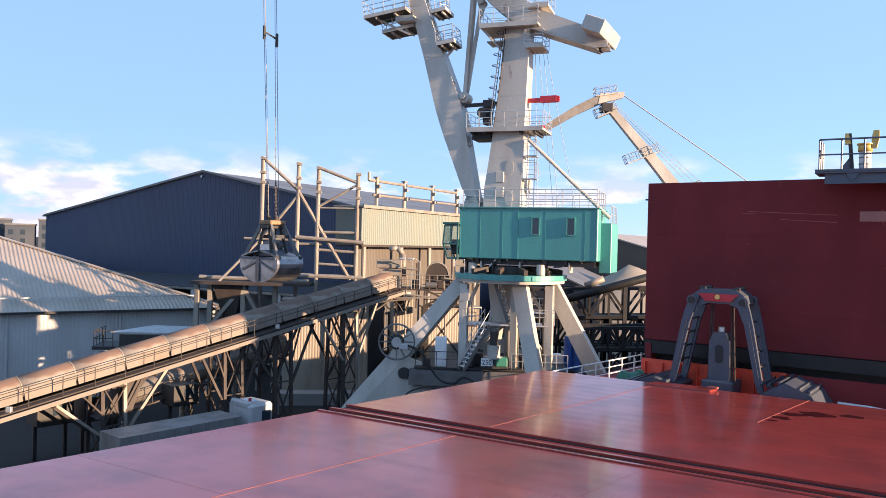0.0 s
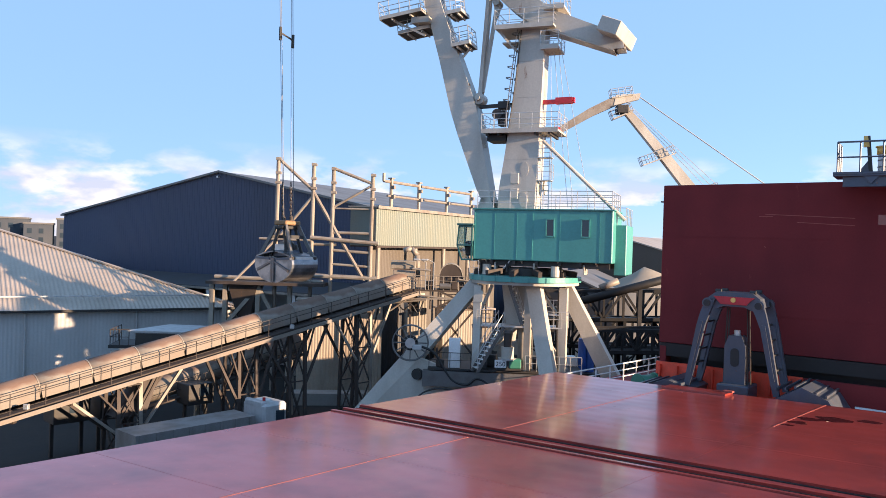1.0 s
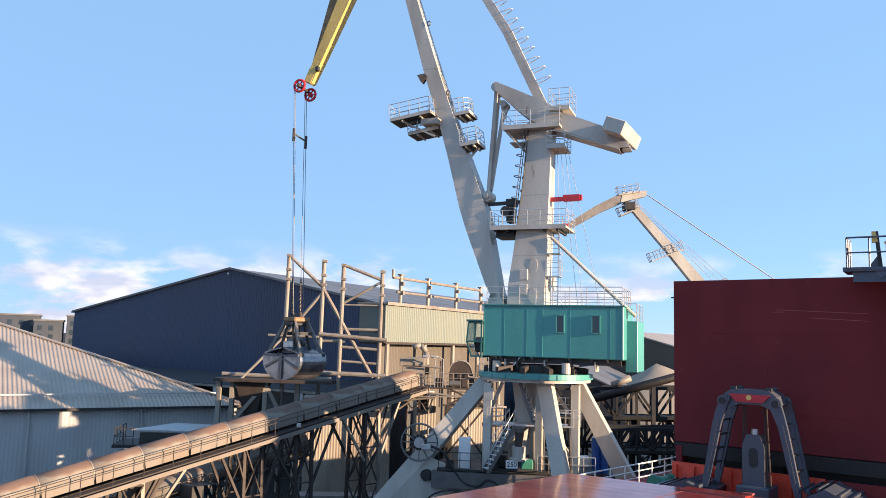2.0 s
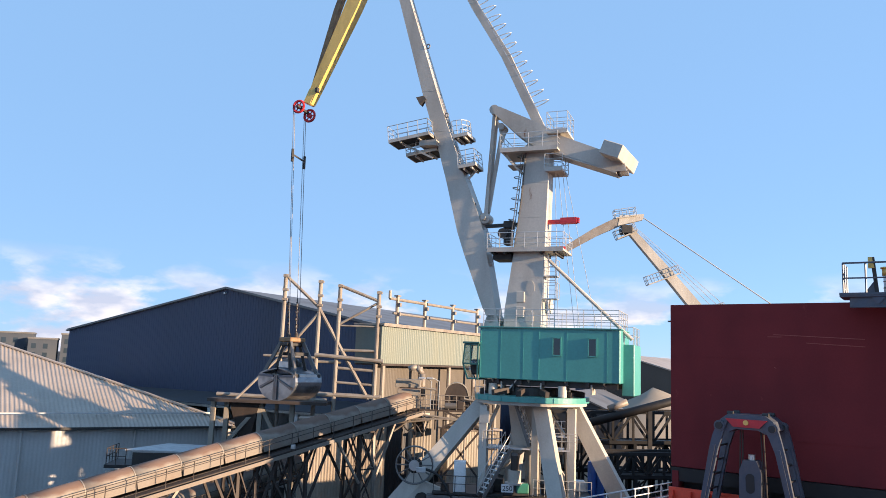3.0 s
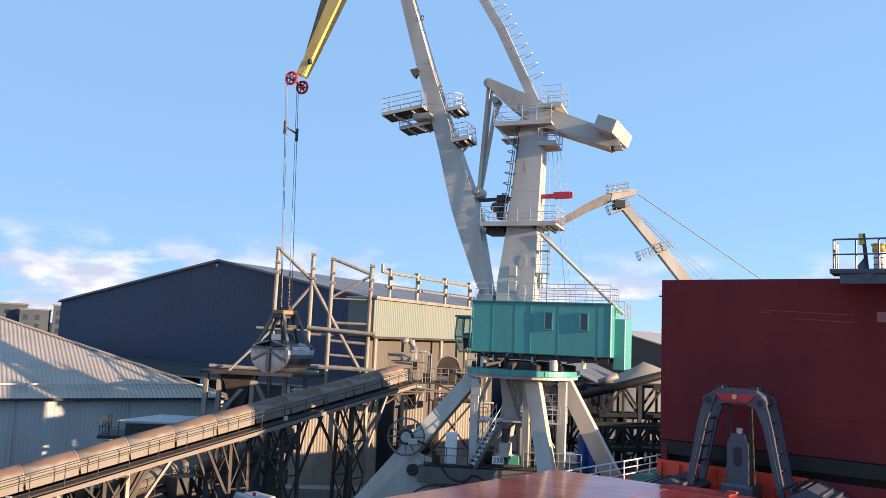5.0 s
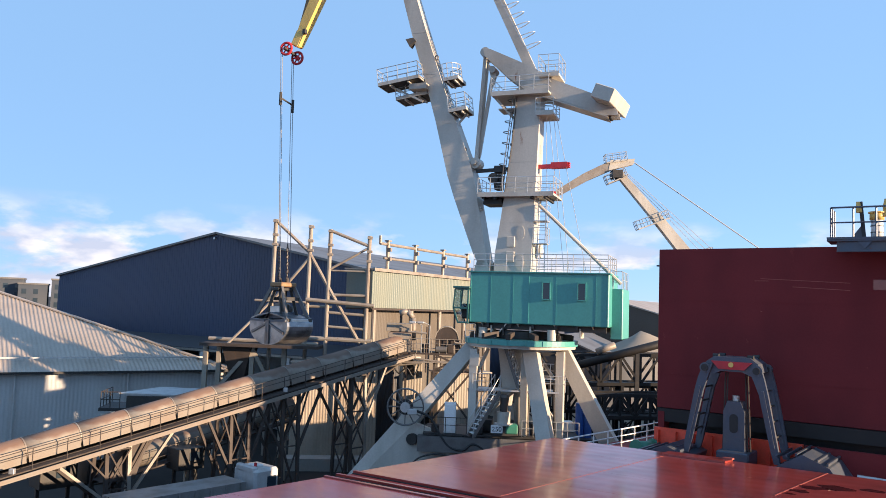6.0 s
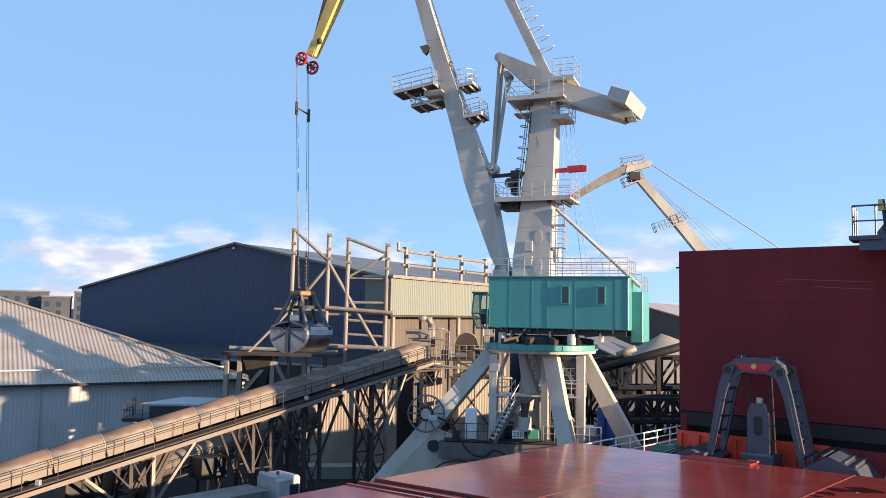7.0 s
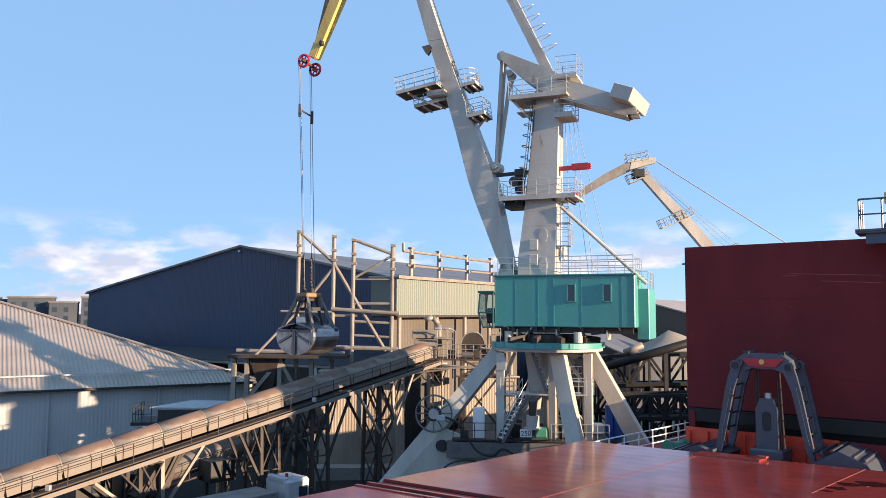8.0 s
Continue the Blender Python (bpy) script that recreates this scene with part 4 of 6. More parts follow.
# lugs, hatches and cable runs that break up the big box sections
for z, x in ((17.2, 2.42), (21.4, 1.98), (23.2, 1.74), (25.4, 1.55)):
    part("cable_clip", box(B(), (x + 0.03, 0.4, z), (0.1, 0.25, 0.18)), DARK, crane)
part("tower_cable", sweep(B(), [(2.62, 0.45, 16.0), (2.18, 0.4, 20.0), (1.74, 0.35, 23.5), (1.53, 0.3, 27.0)], 0.05, 6), DARK, crane)
for z in (16.0, 17.0):
    part("tower_hatch", box(B(), (1.5, 1.0, z), (0.55, 0.12, 0.7), bevel=0.02), CRANE, crane)
for x, z in ((4.85, 19.2), (6.75, 24.6), (8.4, 29.6)):
    part("boom_lug", tube(B(), (x - 0.85, 0.3, z), (x - 1.1, 0.3, z + 0.12), 0.14, 10), CRANE, crane)

part("column", beam(B(), cw(4.75, 50.5, 4.5), cw(4.75, 50.5, 9.9), 0.55, 0.42, Vector((1, 0, 0))), CRANE, crane)
for k in range(6):
    part("weld_band", girder(B(), [((AX + 3.76 * math.cos(radians(40 + 17 * k)), 3.76 * math.sin(radians(40 + 17 * k)), 10.27), (0.03, 0, 0), (0, 0.03, 0)), ((AX + 3.76 * math.cos(radians(40 + 17 * k)), 3.76 * math.sin(radians(40 + 17 * k)), 10.57), (0.03, 0, 0), (0, 0.03, 0))]), TEAL, crane)

# ---- navy warehouse with the long grey roof ----
WH = pose(-7.63, 72.0, 0, 0, 0, 152.0)  # x: along the gable away from the quay, -y: along the ridge
wh = thing("warehouse", WH, "large navy corrugated warehouse with a grey sheet roof", "warehouse")
WID, RIDGE, ER, EL, AP, LONG = 45.3, 19.7, 15.57, 14.75, 19.33, 75.0


def roof_z(x):
    return ER + (AP - ER) * x / RIDGE if x < RIDGE else AP + (EL - AP) * (x - RIDGE) / (WID - RIDGE)


for x0, x1 in ((0, RIDGE), (RIDGE, WID)):
    corrugated("gable_wall", (x0, 0, 0), (x1 - x0, 0, 0), lambda u, a=x0, b=x1: ((0, 0, 8.3), (0, 0, roof_z(a + (b - a) * u))), 0.36, -0.085, NAVY, wh)
corrugated("side_wall", (0, 0, 0), (0, -LONG, 0), lambda u: ((0, 0, 4.0), (0, 0, ER)), 0.36, -0.085, NAVY, wh)
for (x0, z0), (x1, z1) in (((-0.5, ER - 0.1), (RIDGE, AP + 0.05)), ((RIDGE, AP + 0.05), (WID + 0.4, EL - 0.1))):
    part("roof", plate(B(), [(x0, 0.3, z0), (x1, 0.3, z1), (x1, -LONG, z1), (x0, -LONG, z0)], 0.14, (0, 0, 1)), DARKROOF, wh, "grey sheet roof slope")
bm = B()
beam(bm, (-0.4, 0.36, ER), (RIDGE, 0.36, AP + 0.12), 0.1, 0.2)
beam(bm, (RIDGE, 0.36, AP + 0.12), (WID, 0.36, EL), 0.1, 0.2)
part("verge_trim", bm, DARKROOF, wh)
part("vent_cap", box(B(), (RIDGE + 0.2, 0.2, AP - 0.45), (0.22, 0.3, 0.2)), GALV, wh)
part("back_wall", box(B(), (WID / 2, -LONG, 7), (WID, 0.3, 14)), NAVY, wh)
part("far_wall", box(B(), (WID, -LONG / 2, 7), (0.3, LONG, 14)), NAVY, wh)
# lean-to roof under the gable, on columns
part("lean_to_roof", plate(B(), [(-1, 0.1, 8.5), (WID, 0.1, 8.5), (WID, 4.2, 7.6), (-1, 4.2, 7.6)], 0.18, (0, 0, 1)), DARKCLAD, wh)
part("gutter", box(B(), (WID / 2, 4.25, 7.5), (WID + 1, 0.14, 0.2)), SCAFF, wh)
part("lower_wall", box(B(), (WID / 2, -0.2, 4.15), (WID, 0.3, 8.3)), GREYWALL, wh)
for i in range(9):
    part("column", box(B(), (0.6 + i * 5.4, 4.0, 3.75), (0.45, 0.45, 7.5)), GREYWALL, wh)
# pale green gallery along the side, over a tan wall with columns
gal = thing("conveyor_gallery", pose(-6.68, 64.0, 0, 0, 0, 62.0), "pale green corrugated conveyor gallery along the warehouse", "gallery")
corrugated("gallery_wall", (0, 0, 0), (26, 0, 0), lambda u: ((0, 0, 12.25), (0, 0, 15.35)), 0.3, 0.035, PALEGREEN, gal)
part("gallery_roof", box(B(), (13, 1.3, 15.45), (26.4, 3.0, 0.14)), ROOF, gal)
part("roof_edge", box(B(), (13, -0.22, 15.42), (26.4, 0.12, 0.26)), SCAFF, gal)
part("gallery_floor", box(B(), (13, 1.3, 12.15), (26, 2.7, 0.16)), RUSTY, gal)
part("gallery_end", box(B(), (-0.05, 1.3, 13.8), (0.12, 2.6, 3.2)), PALEGREEN, gal)
part("gallery_back", box(B(), (13, 2.6, 13.8), (26, 0.12, 3.2)), PALEGREEN, gal)
corrugated("under_wall", (0.6, 1.2, 0), (25, 0, 0), lambda u: ((0, 0, 4.0), (0, 0, 12.1)), 0.24, 0.022, SHADETAN, gal)
for x in (0.6, 6.6, 11.8, 16.9, 22):
    part("column", tube(B(), (x, 0.2, 4), (x, 0.2, 12.2), 0.2, 10), SCAFF, gal)
for k, x in enumerate((2.05, 6.6, 11.8, 16.9)):
    bm = B()
    tube(bm, (x, 0, 15.4), (x, 0, 17.95), 0.16, 8)
    box(bm, (x, 0, 17.95), (0.5, 0.4, 0.12))
    box(bm, (x, -0.2, 17.2), (0.25, 0.3, 0.3))
    box(bm, (x, -0.2, 16.4), (0.25, 0.3, 0.3))
    part("pipe_stanchion", bm, SCAFF, gal)
    x0 = x - 4.9 if k else x - 1.2
    part("stanchion_bar", tube(B(), (x0, 0, 17.65), (x, 0, 17.65), 0.13, 8), SCAFF, gal)
    part("stanchion_bar", tube(B(), (x0 + 0.6, 0, 16.45), (x, 0, 16.45), 0.1, 8), SCAFF, gal)
part("stanchion_bar", tube(B(), (0.85, 0, 17.65), (0.85, 0, 18.3), 0.13, 8), SCAFF, gal)

# ---- hopper scaffold ----
sc = thing("hopper_frame", pose(0, 64, 0), "weathered tubular steel frame over the intake hopper", "steel frame")
POSTS = ((-14.95, 19.3), (-12.0, 18.9), (-10.35, 18.6), (-7.1, 18.15))
for x, z in POSTS:
    p = part("post", tube(B(), (x - 0.1, 0, 0), (x, 0, z), 0.17, 10), SCAFF, sc)
    for zz in (z - 0.15, z - 1.3, z - 2.1):
        part("flange", box(B(), (x + 0.05, -0.1, zz), (0.42, 0.42, 0.2)), SCAFF, p)
for p, q, r in (((-14.95, 0, 19.2), (-12.0, 0, 16.6), 0.17), ((-10.35, 0, 18.5), (-7.1, 0, 17.3), 0.17), ((-12.0, 0, 16.5), (-7.6, 0, 9.3), 0.19),
                ((-12.0, 0, 16.2), (-15.1, 0, 12.3), 0.15), ((-10.3, 0, 15.3), (-7.1, 0, 17.2), 0.13), ((-16.3, -0.3, 12.55), (-12.1, -0.3, 12.5), 0.13),
                ((-12.1, -0.3, 12.75), (-6.5, -0.3, 12.4), 0.2), ((-12.1, 0.2, 12.2), (-10, 0.2, 12.2), 0.16), ((-10.4, 0, 15.2), (-7.2, 0, 15.2), 0.09),
                ((-10.4, 0, 13.2), (-7.2, 0, 13.2), 0.15), ((-10.4, 0, 11.75), (-7.2, 0, 11.6), 0.15), ((-10.4, 0, 10.6), (-7.2, 0, 10.45), 0.13),
                ((-12.1, 0, 9.6), (-6.6, 0, 9.5), 0.24), ((-20.0, 0, 9.3), (-11.0, 0, 9.1), 0.2), ((-12.1, 0.1, 11.6), (-14.5, 0.1, 9.2), 0.16), ((-15.1, 0, 12.4), (-18.2, -1, 8.9), 0.13)):
    part("tube_member", tube(B(), p, q, r * 0.8, 8), SCAFF, sc)
part("hopper_platform", box(B(), (-15.4, -0.4, 8.9), (9.5, 3.0, 0.25)), RUSTY, sc)
for x in (-20, -18.9, -16.2, -13.6):
    part("platform_column", box(B(), (x, -0.6, 4.4), (0.36, 0.36, 8.9)), CREAM, sc)
for p, q in (((-20, -0.6, 4), (-16.2, -0.6, 8.6)), ((-13.6, -0.6, 4), (-16.2, -0.6, 8.6))):
    part("platform_brace", beam(B(), p, q, 0.3, 0.3), CREAM, sc)
bm = B()
girder(bm, [((-17.4, 0.2, 5.6), (0.4, 0, 0), (0, 0.5, 0)), ((-17.4, 0.2, 8.7), (1.2, 0, 0), (0, 1.2, 0))])
part("hopper", bm, RUSTY, sc)

# ---- pale grey shed with a hipped roof ----
shed = thing("storage_shed", pose(-20.0, 69.5, 0, 0, 0, 32.9), "pale grey storage shed with a hipped corrugated roof", "shed")
SL, SD, SH, RZ = 62.0, 40.0, 20.0, 13.3
corrugated("front_wall", (-SL, 0, 0), (SL, 0, 0), lambda u: ((0, 0, 0), (0, 0, 6.45)), 0.3, 0.012, GREYWALL, shed)
corrugated("end_wall", (0, 0, 0), (0, SD, 0), lambda u: ((0, 0, 0), (0, 0, 6.45)), 0.3, 0.03, CREAM, shed)
part("back_wall", box(B(), (-SL / 2, SD, 3.2), (SL, 0.2, 6.4)), GREYWALL, shed)
# roof slopes; the front one narrows to the hip
bm = B()
run = 0.34
count = int(SL / run)
prev = None
for i in range(count * 4 + 1):
    x = -SL + SL * i / (count * 4)
    top = min(SH, max(0.02, -x))
    up = 0.05 if i % 4 in (1, 2) else 0.0
    a = bm.verts.new((x, -0.5, 6.3 + up))
    b = bm.verts.new((x, top, 6.5 + (RZ - 6.5) * top / SH + up))
    if prev:
        bm.faces.new((prev[0], a, b, prev[1]))
    prev = (a, b)
part("front_roof", bm, ROOF, shed, "grey corrugated roof slope")
bm = B()
vs = [bm.verts.new(p) for p in ((0.5, -0.5, 6.28), (0.5, SD, 6.28), (-SH, SH, RZ))]
bm.faces.new(vs)
vs = [bm.verts.new(p) for p in ((0.5, SD, 6.28), (-SL, SD, 6.28), (-SL, SH, RZ), (-SH, SH, RZ))]
bm.faces.new(vs)
part("rear_roof", bm, ROOF, shed)
part("hip_cap", beam(B(), (0.4, -0.5, 6.42), (-SH, SH, RZ + 0.12), 0.45, 0.12), ROOF, shed)
part("ridge_cap", beam(B(), (-SL, SH, RZ + 0.1), (-SH, SH, RZ + 0.1), 0.5, 0.14), ROOF, shed)
part("snow_rail", box(B(), (-SL / 2, 1.6, 7.28), (SL - 3, 0.1, 0.12)), GALV, shed)
part("gutter", box(B(), (-SL / 2, -0.58, 6.25), (SL + 1, 0.16, 0.18)), DARK, shed)
for x in (-16.5, -8.2, -0.6, -26):
    part("downpipe", tube(B(), (x, -0.14, 0), (x, -0.14, 6.2), 0.09, 8), GREYWALL, shed)

# ---- the inclined tube conveyor on trestles ----
C0, C1 = Vector((-30.3, 29.8, 2.0)), Vector((-3.9, 59.2, 9.65))
conv = thing("tube_conveyor", Matrix(), "dusty covered belt conveyor climbing on steel trestles", "conveyor")
CD = (C1 - C0).normalized()
CF = Vector((CD.x, CD.y, 0)).normalized()
CN = Vector((CF.y, -CF.x, 0))  # towards the ship
SEC = 15
for i in range(SEC):
    a, b = C0.lerp(C1, i / SEC), C0.lerp(C1, (i + 1) / SEC)
    bm = B()
    tube(bm, a, b - CD * 0.02, 0.66, 24)
    part("cover_section", bm, TUBE, conv, "", True)
    part("side_panel", beam(B(), a + CN * 0.69 - Z * 0.2 + CD * 0.06, b + CN * 0.69 - Z * 0.2 - CD * 0.06, 0.05, 0.62), SIDING, conv, "pale dusty side panel")
    part("cover_band", tube(B(), b - CD * 0.03, b + CD * 0.03, 0.68, 24), SCAFF, conv)
bm = B()
for s in (-0.6, 0.6):
    beam(bm, C0 + CN * s - Z * 0.95, C1 + CN * s - Z * 0.95, 0.16, 0.5)
part("truss_girder", bm, RUSTY, conv)
bm = B()
beam(bm, C0 + CN * 1.05 - Z * 0.75, C1 + CN * 1.05 - Z * 0.75, 0.6, 0.07)
part("walkway", bm, RUSTY, conv)
part("edge_channel", beam(B(), C0 + CN * 1.46 - Z * 0.95, C1 + CN * 1.46 - Z * 0.92, 0.08, 0.22), SIDING, conv)
bm = B()
for h in (0.35, 0.62):
    tube(bm, C0 + CN * 1.42 + Z * (h - 0.3), C1 + CN * 1.42 + Z * (h - 0.3), 0.022, 5)
rail = part("handrail", bm, RUSTY, conv)
pst = None
for i in range(25):
    at = C0.lerp(C1, i / 24) + CN * 1.42 - Z * 0.72
    if pst is None:
        pst = part("post", tube(B(), (0, 0, 0), (0, 0, 1.06), 0.025, 5), RUSTY, rail)
        pst.location = at
    else:
        again(pst, Matrix.Translation(at), rail)


def trestle(f, low=0.0, reach=2.9, pale=False):
    """A narrow braced tower under the conveyor, with struts that fan out to its girders. pale: colours ship-side
    members as sunlit.
    """
    head = C0.lerp(C1, f) - Z * 1.2
    foot = Vector((head.x, head.y, low))
    t = part("trestle", beam(B(), head - CN * 0.85, head + CN * 0.85, 0.24, 0.24), RUSTY, conv)
    for r in (-0.62, 0.62):
        for s in (-1, 1):
            p, q = head + CN * 0.75 * s + CF * r, foot + CN * 1.0 * s + CF * r
            # lighter steel on the sun side paints in the lit members
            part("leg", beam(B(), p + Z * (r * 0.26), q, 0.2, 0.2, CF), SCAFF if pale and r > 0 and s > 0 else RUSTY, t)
    n = max(2, int((head.z - low) / 2.3))
    for k in range(n):
        z0, z1 = low + (head.z - low) * k / n, low + (head.z - low) * (k + 1) / n
        for s in (-1, 1):
            a, b = CN * s * 0.9 - CF * 0.62, CN * s * 0.9 + CF * 0.62
            for u, v in (((a, z0), (b, z1)), ((b, z0), (a, z1)), ((a, z1), (b, z1))):
                part("cross_brace", beam(B(), Vector((foot.x, foot.y, u[1])) + u[0], Vector((foot.x, foot.y, v[1])) + v[0], 0.08, 0.08, CN), RUSTY, t)
        for r in (-0.62, 0.62):
            a, b = CF * r - CN * 0.9, CF * r + CN * 0.9
            part("cross_brace", beam(B(), Vector((foot.x, foot.y, z0)) + (a if k % 2 else b), Vector((foot.x, foot.y, z1)) + (b if k % 2 else a), 0.08, 0.08, CF), RUSTY, t)
    if reach:
        drop = min(3.4, (head.z - low) * 0.62)
        for r in (-1, 1):
            for s in (-1, 1):
                top = C0.lerp(C1, f + r * reach / 40.4) - Z * 1.15 + CN * 0.75 * s
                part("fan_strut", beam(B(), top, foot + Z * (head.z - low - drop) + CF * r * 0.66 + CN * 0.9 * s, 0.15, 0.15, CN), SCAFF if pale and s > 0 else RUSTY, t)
            a = C0.lerp(C1, f + r * reach * 0.55 / 40.4) - Z * 1.15 + CN * 0.75
            part("fan_tie", beam(B(), a, foot + Z * (head.z - low - drop * 0.55) + CF * r * 0.64 + CN * 0.9, 0.09, 0.09, CN), RUSTY, t)


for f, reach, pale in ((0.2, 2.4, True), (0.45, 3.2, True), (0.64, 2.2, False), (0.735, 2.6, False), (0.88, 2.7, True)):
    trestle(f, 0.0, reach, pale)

part("lower_beam", beam(B(), quay(-24, 14.2, 1.9), quay(-4, 14.2, 1.9), 0.18, 0.25), RUSTY, conv)
for k in range(9):
    p = C0.lerp(C1, 0.3 + 0.07 * k)
    part("girder_post", beam(B(), p + CN * 0.62 - Z * 0.7, p + CN * 0.62 - Z * 1.25, 0.1, 0.1, CF), RUSTY, conv)
    part("idler_bracket", box(B(), p + CN * 0.75 - Z * 1.2, (0.3, 0.3, 0.25)), RUSTY, conv)
for f, s in ((0.40, 0.9), (0.47, 1.1), (0.60, 0.8)):
    p = C0.lerp(C1, f) - CN * 2.6
    shack = thing("switch_cabin", pose(p.x, p.y, 0, 0, 0, 48), "small dark steel cabin on legs behind the trestles", "cabin", "small cabins")
    part("body", box(B(), (0, 0, 2.6), (2.2 * s, 1.5, 1.3), bevel=0.03), DARK, shack)
    for x in (-0.9 * s, 0.9 * s):
        part("leg", box(B(), (x, 0, 1.0), (0.18, 0.18, 2.0)), DARK, shack)
    part("window", box(B(), (0.2, -0.76, 2.75), (0.7, 0.03, 0.5)), GLASS, shack)
part("spill_chute", girder(B(), [(C0.lerp(C1, 0.485) - Z * 1.3, CF * 0.5, CN * 0.4), (C0.lerp(C1, 0.455) - Z * 3.0, CF * 0.9, CN * 0.6)]), RUSTY, conv)
for f in (0.31, 0.71):
    p = C0.lerp(C1, f) + CN * 1.5 - Z * 0.5
    part("junction_box", box(B(), p, (0.26, 0.2, 0.26), bevel=0.02), GALV, conv)

# ---- transfer station at the conveyor's head ----
ts = thing("transfer_station", pose(0, 60, 0), "dusty transfer station with decks, rails and chutes", "transfer station")
part("head_box", box(B(), (-3.95, -0.4, 9.55), (1.7, 1.8, 1.9), bevel=0.04), TUBE, ts)
part("dust_filter", box(B(), (-4.05, -0.2, 10.85), (1.9, 1.4, 0.62), bevel=0.03), CREAM, ts)
bm = B()
tube(bm, (-3.0, -0.2, 9.9), (-3.05, -0.2, 11.6), 0.22, 12)
tube(bm, (-3.05, -0.2, 11.6), (-3.5, -0.3, 12.1), 0.2, 12)
tube(bm, (-3.5, -0.3, 12.1), (-4.1, -0.4, 11.95), 0.2, 12)
part("exhaust_pipe", bm, SCAFF, ts, "", True)
part("deck", box(B(), (-1.3, -0.3, 9.0), (5.4, 2.6, 0.15)), RUSTY, ts)
railing(ts, [(-3.2, -1.6, 9.05), (1.3, -1.6, 9.05)], 1.05, 0.6, SCAFF, 0.03, rails=(1, 0.66, 0.33))
hood = [(-1.25, 9.05), (-1.25, 10.2)] + [(-0.4 + 0.85 * math.cos(a), 10.15 + 0.85 * math.sin(a)) for a in [math.pi - math.pi * k / 12 for k in range(1, 12)]] + [(0.55, 9.9), (0.75, 9.05)]
part("pulley_hood", plate(B(), [(x, -0.7, z) for x, z in hood], 1.5, (0, 1, 0)), RUSTY, ts, "round-topped dark pulley hood")
bm = B()
hood2 = [(x, z + 0.05) for x, z in hood[1:-1]]
for (x0, z0), (x1, z1) in zip(hood2, hood2[1:]):
    beam(bm, (x0, -0.7, z0), (x1, -0.7, z1), 1.56, 0.06, Vector((0.01, 0, 1)))
part("hood_cover", bm, CREAM, ts)
part("lower_deck", box(B(), (0.1, -0.4, 7.7), (3.0, 2.2, 0.12)), RUSTY, ts)
railing(ts, [(-1.3, -1.5, 7.75), (1.6, -1.5, 7.75)], 1.0, 0.5, RUSTY, 0.03)
for x, y in ((-3.4, -1.5), (1.4, -1.5), (-1.3, -1.5)):
    part("column", box(B(), (x, y, 4.5), (0.15, 0.15, 9.0)), RUSTY, ts)
for x0, z0, x1, z1 in ((-1.3, 4.2, 1.4, 7.6), (1.4, 4.2, -1.3, 7.6), (-1.3, 7.8, 1.4, 9.0), (1.4, 7.8, -1.3, 9.0)):
    part("brace", beam(B(), (x0, -1.5, z0), (x1, -1.5, z1), 0.14, 0.14), RUSTY, ts)
part("chute", girder(B(), [((-3.0, -0.2, 7.3), (0.25, 0, 0), (0, 0.25, 0)), ((-3.6, -0.4, 8.8), (0.6, 0, 0), (0, 0.6, 0))]), RUSTY, ts)
part("motor", box(B(), (-2.0, -1.2, 9.4), (0.7, 0.5, 0.6), bevel=0.06), DARK, ts)
for x in (-2.3, -1.7):
    lamp_bm = B()
    tube(lamp_bm, (x, -1.6, 9.05), (x, -1.6, 11.1), 0.035, 6)
    tube(lamp_bm, (x, -1.6, 11.1), (x - 0.5, -1.7, 11.35), 0.035, 6)
    box(lamp_bm, (x - 0.7, -1.72, 11.3), (0.5, 0.22, 0.14), bevel=0.03)
    part("work_lamp", lamp_bm, GALV, ts)

part("cable_ladder", beam(B(), (-4.6, -1.7, 8.3), (1.6, -1.7, 8.5), 0.35, 0.1), SCAFF, ts)
for k, (x, z0, z1) in enumerate(((-4.3, 6.2, 9.4), (-2.7, 5.0, 9.0), (-1.9, 7.6, 11.0), (0.3, 4.6, 9.1), (0.9, 7.7, 10.8), (1.9, 4.5, 10.6), (2.3, 4.5, 9.8))):
    part("upright", tube(B(), (x, -1.55, z0), (x, -1.55, z1), 0.06, 8), SCAFF if k % 2 else RUSTY, ts)
for x0, z0, x1, z1 in ((-4.7, 8.0, -2.2, 8.3), (-4.9, 7.4, -3.0, 8.8), (-2.9, 8.65, 1.8, 8.2), (0.2, 9.9, 2.4, 9.6), (0.3, 8.9, 2.3, 8.9), (-3.3, 10.6, -1.9, 10.5)):
    part("pipe", tube(B(), (x0, -1.75, z0), (x1, -1.75, z1), 0.07, 8), SCAFF, ts)
railing(ts, [(1.4, -1.6, 6.4), (2.6, -1.6, 6.4)], 1.0, 0.6, RUSTY, 0.03, rails=(1, 0.66, 0.33))
part("side_landing", box(B(), (2.0, -0.6, 6.35), (1.4, 2.0, 0.1)), RUSTY, ts)
for x in (-4.6, -3.6):
    part("skirt_plate", box(B(), (x, -1.45, 8.55), (0.85, 0.06, 0.8), bevel=0.01), CREAM, ts)
part("drive_motor", tube(B(), (-1.2, -1.5, 9.35), (-0.4, -1.5, 9.35), 0.24, 14), DULLSTEEL, ts)
part("gearbox", box(B(), (-0.1, -1.4, 9.4), (0.5, 0.5, 0.6), bevel=0.05), RUSTY, ts)
part("hose", sweep(B(), smooth([Vector(p) for p in ((-4.4, -1.7, 8.2), (-3.9, -1.8, 7.5), (-3.3, -1.8, 7.9), (-2.8, -1.8, 7.3), (-2.4, -1.75, 8.2))]), 0.06, 6), BLACK, ts)

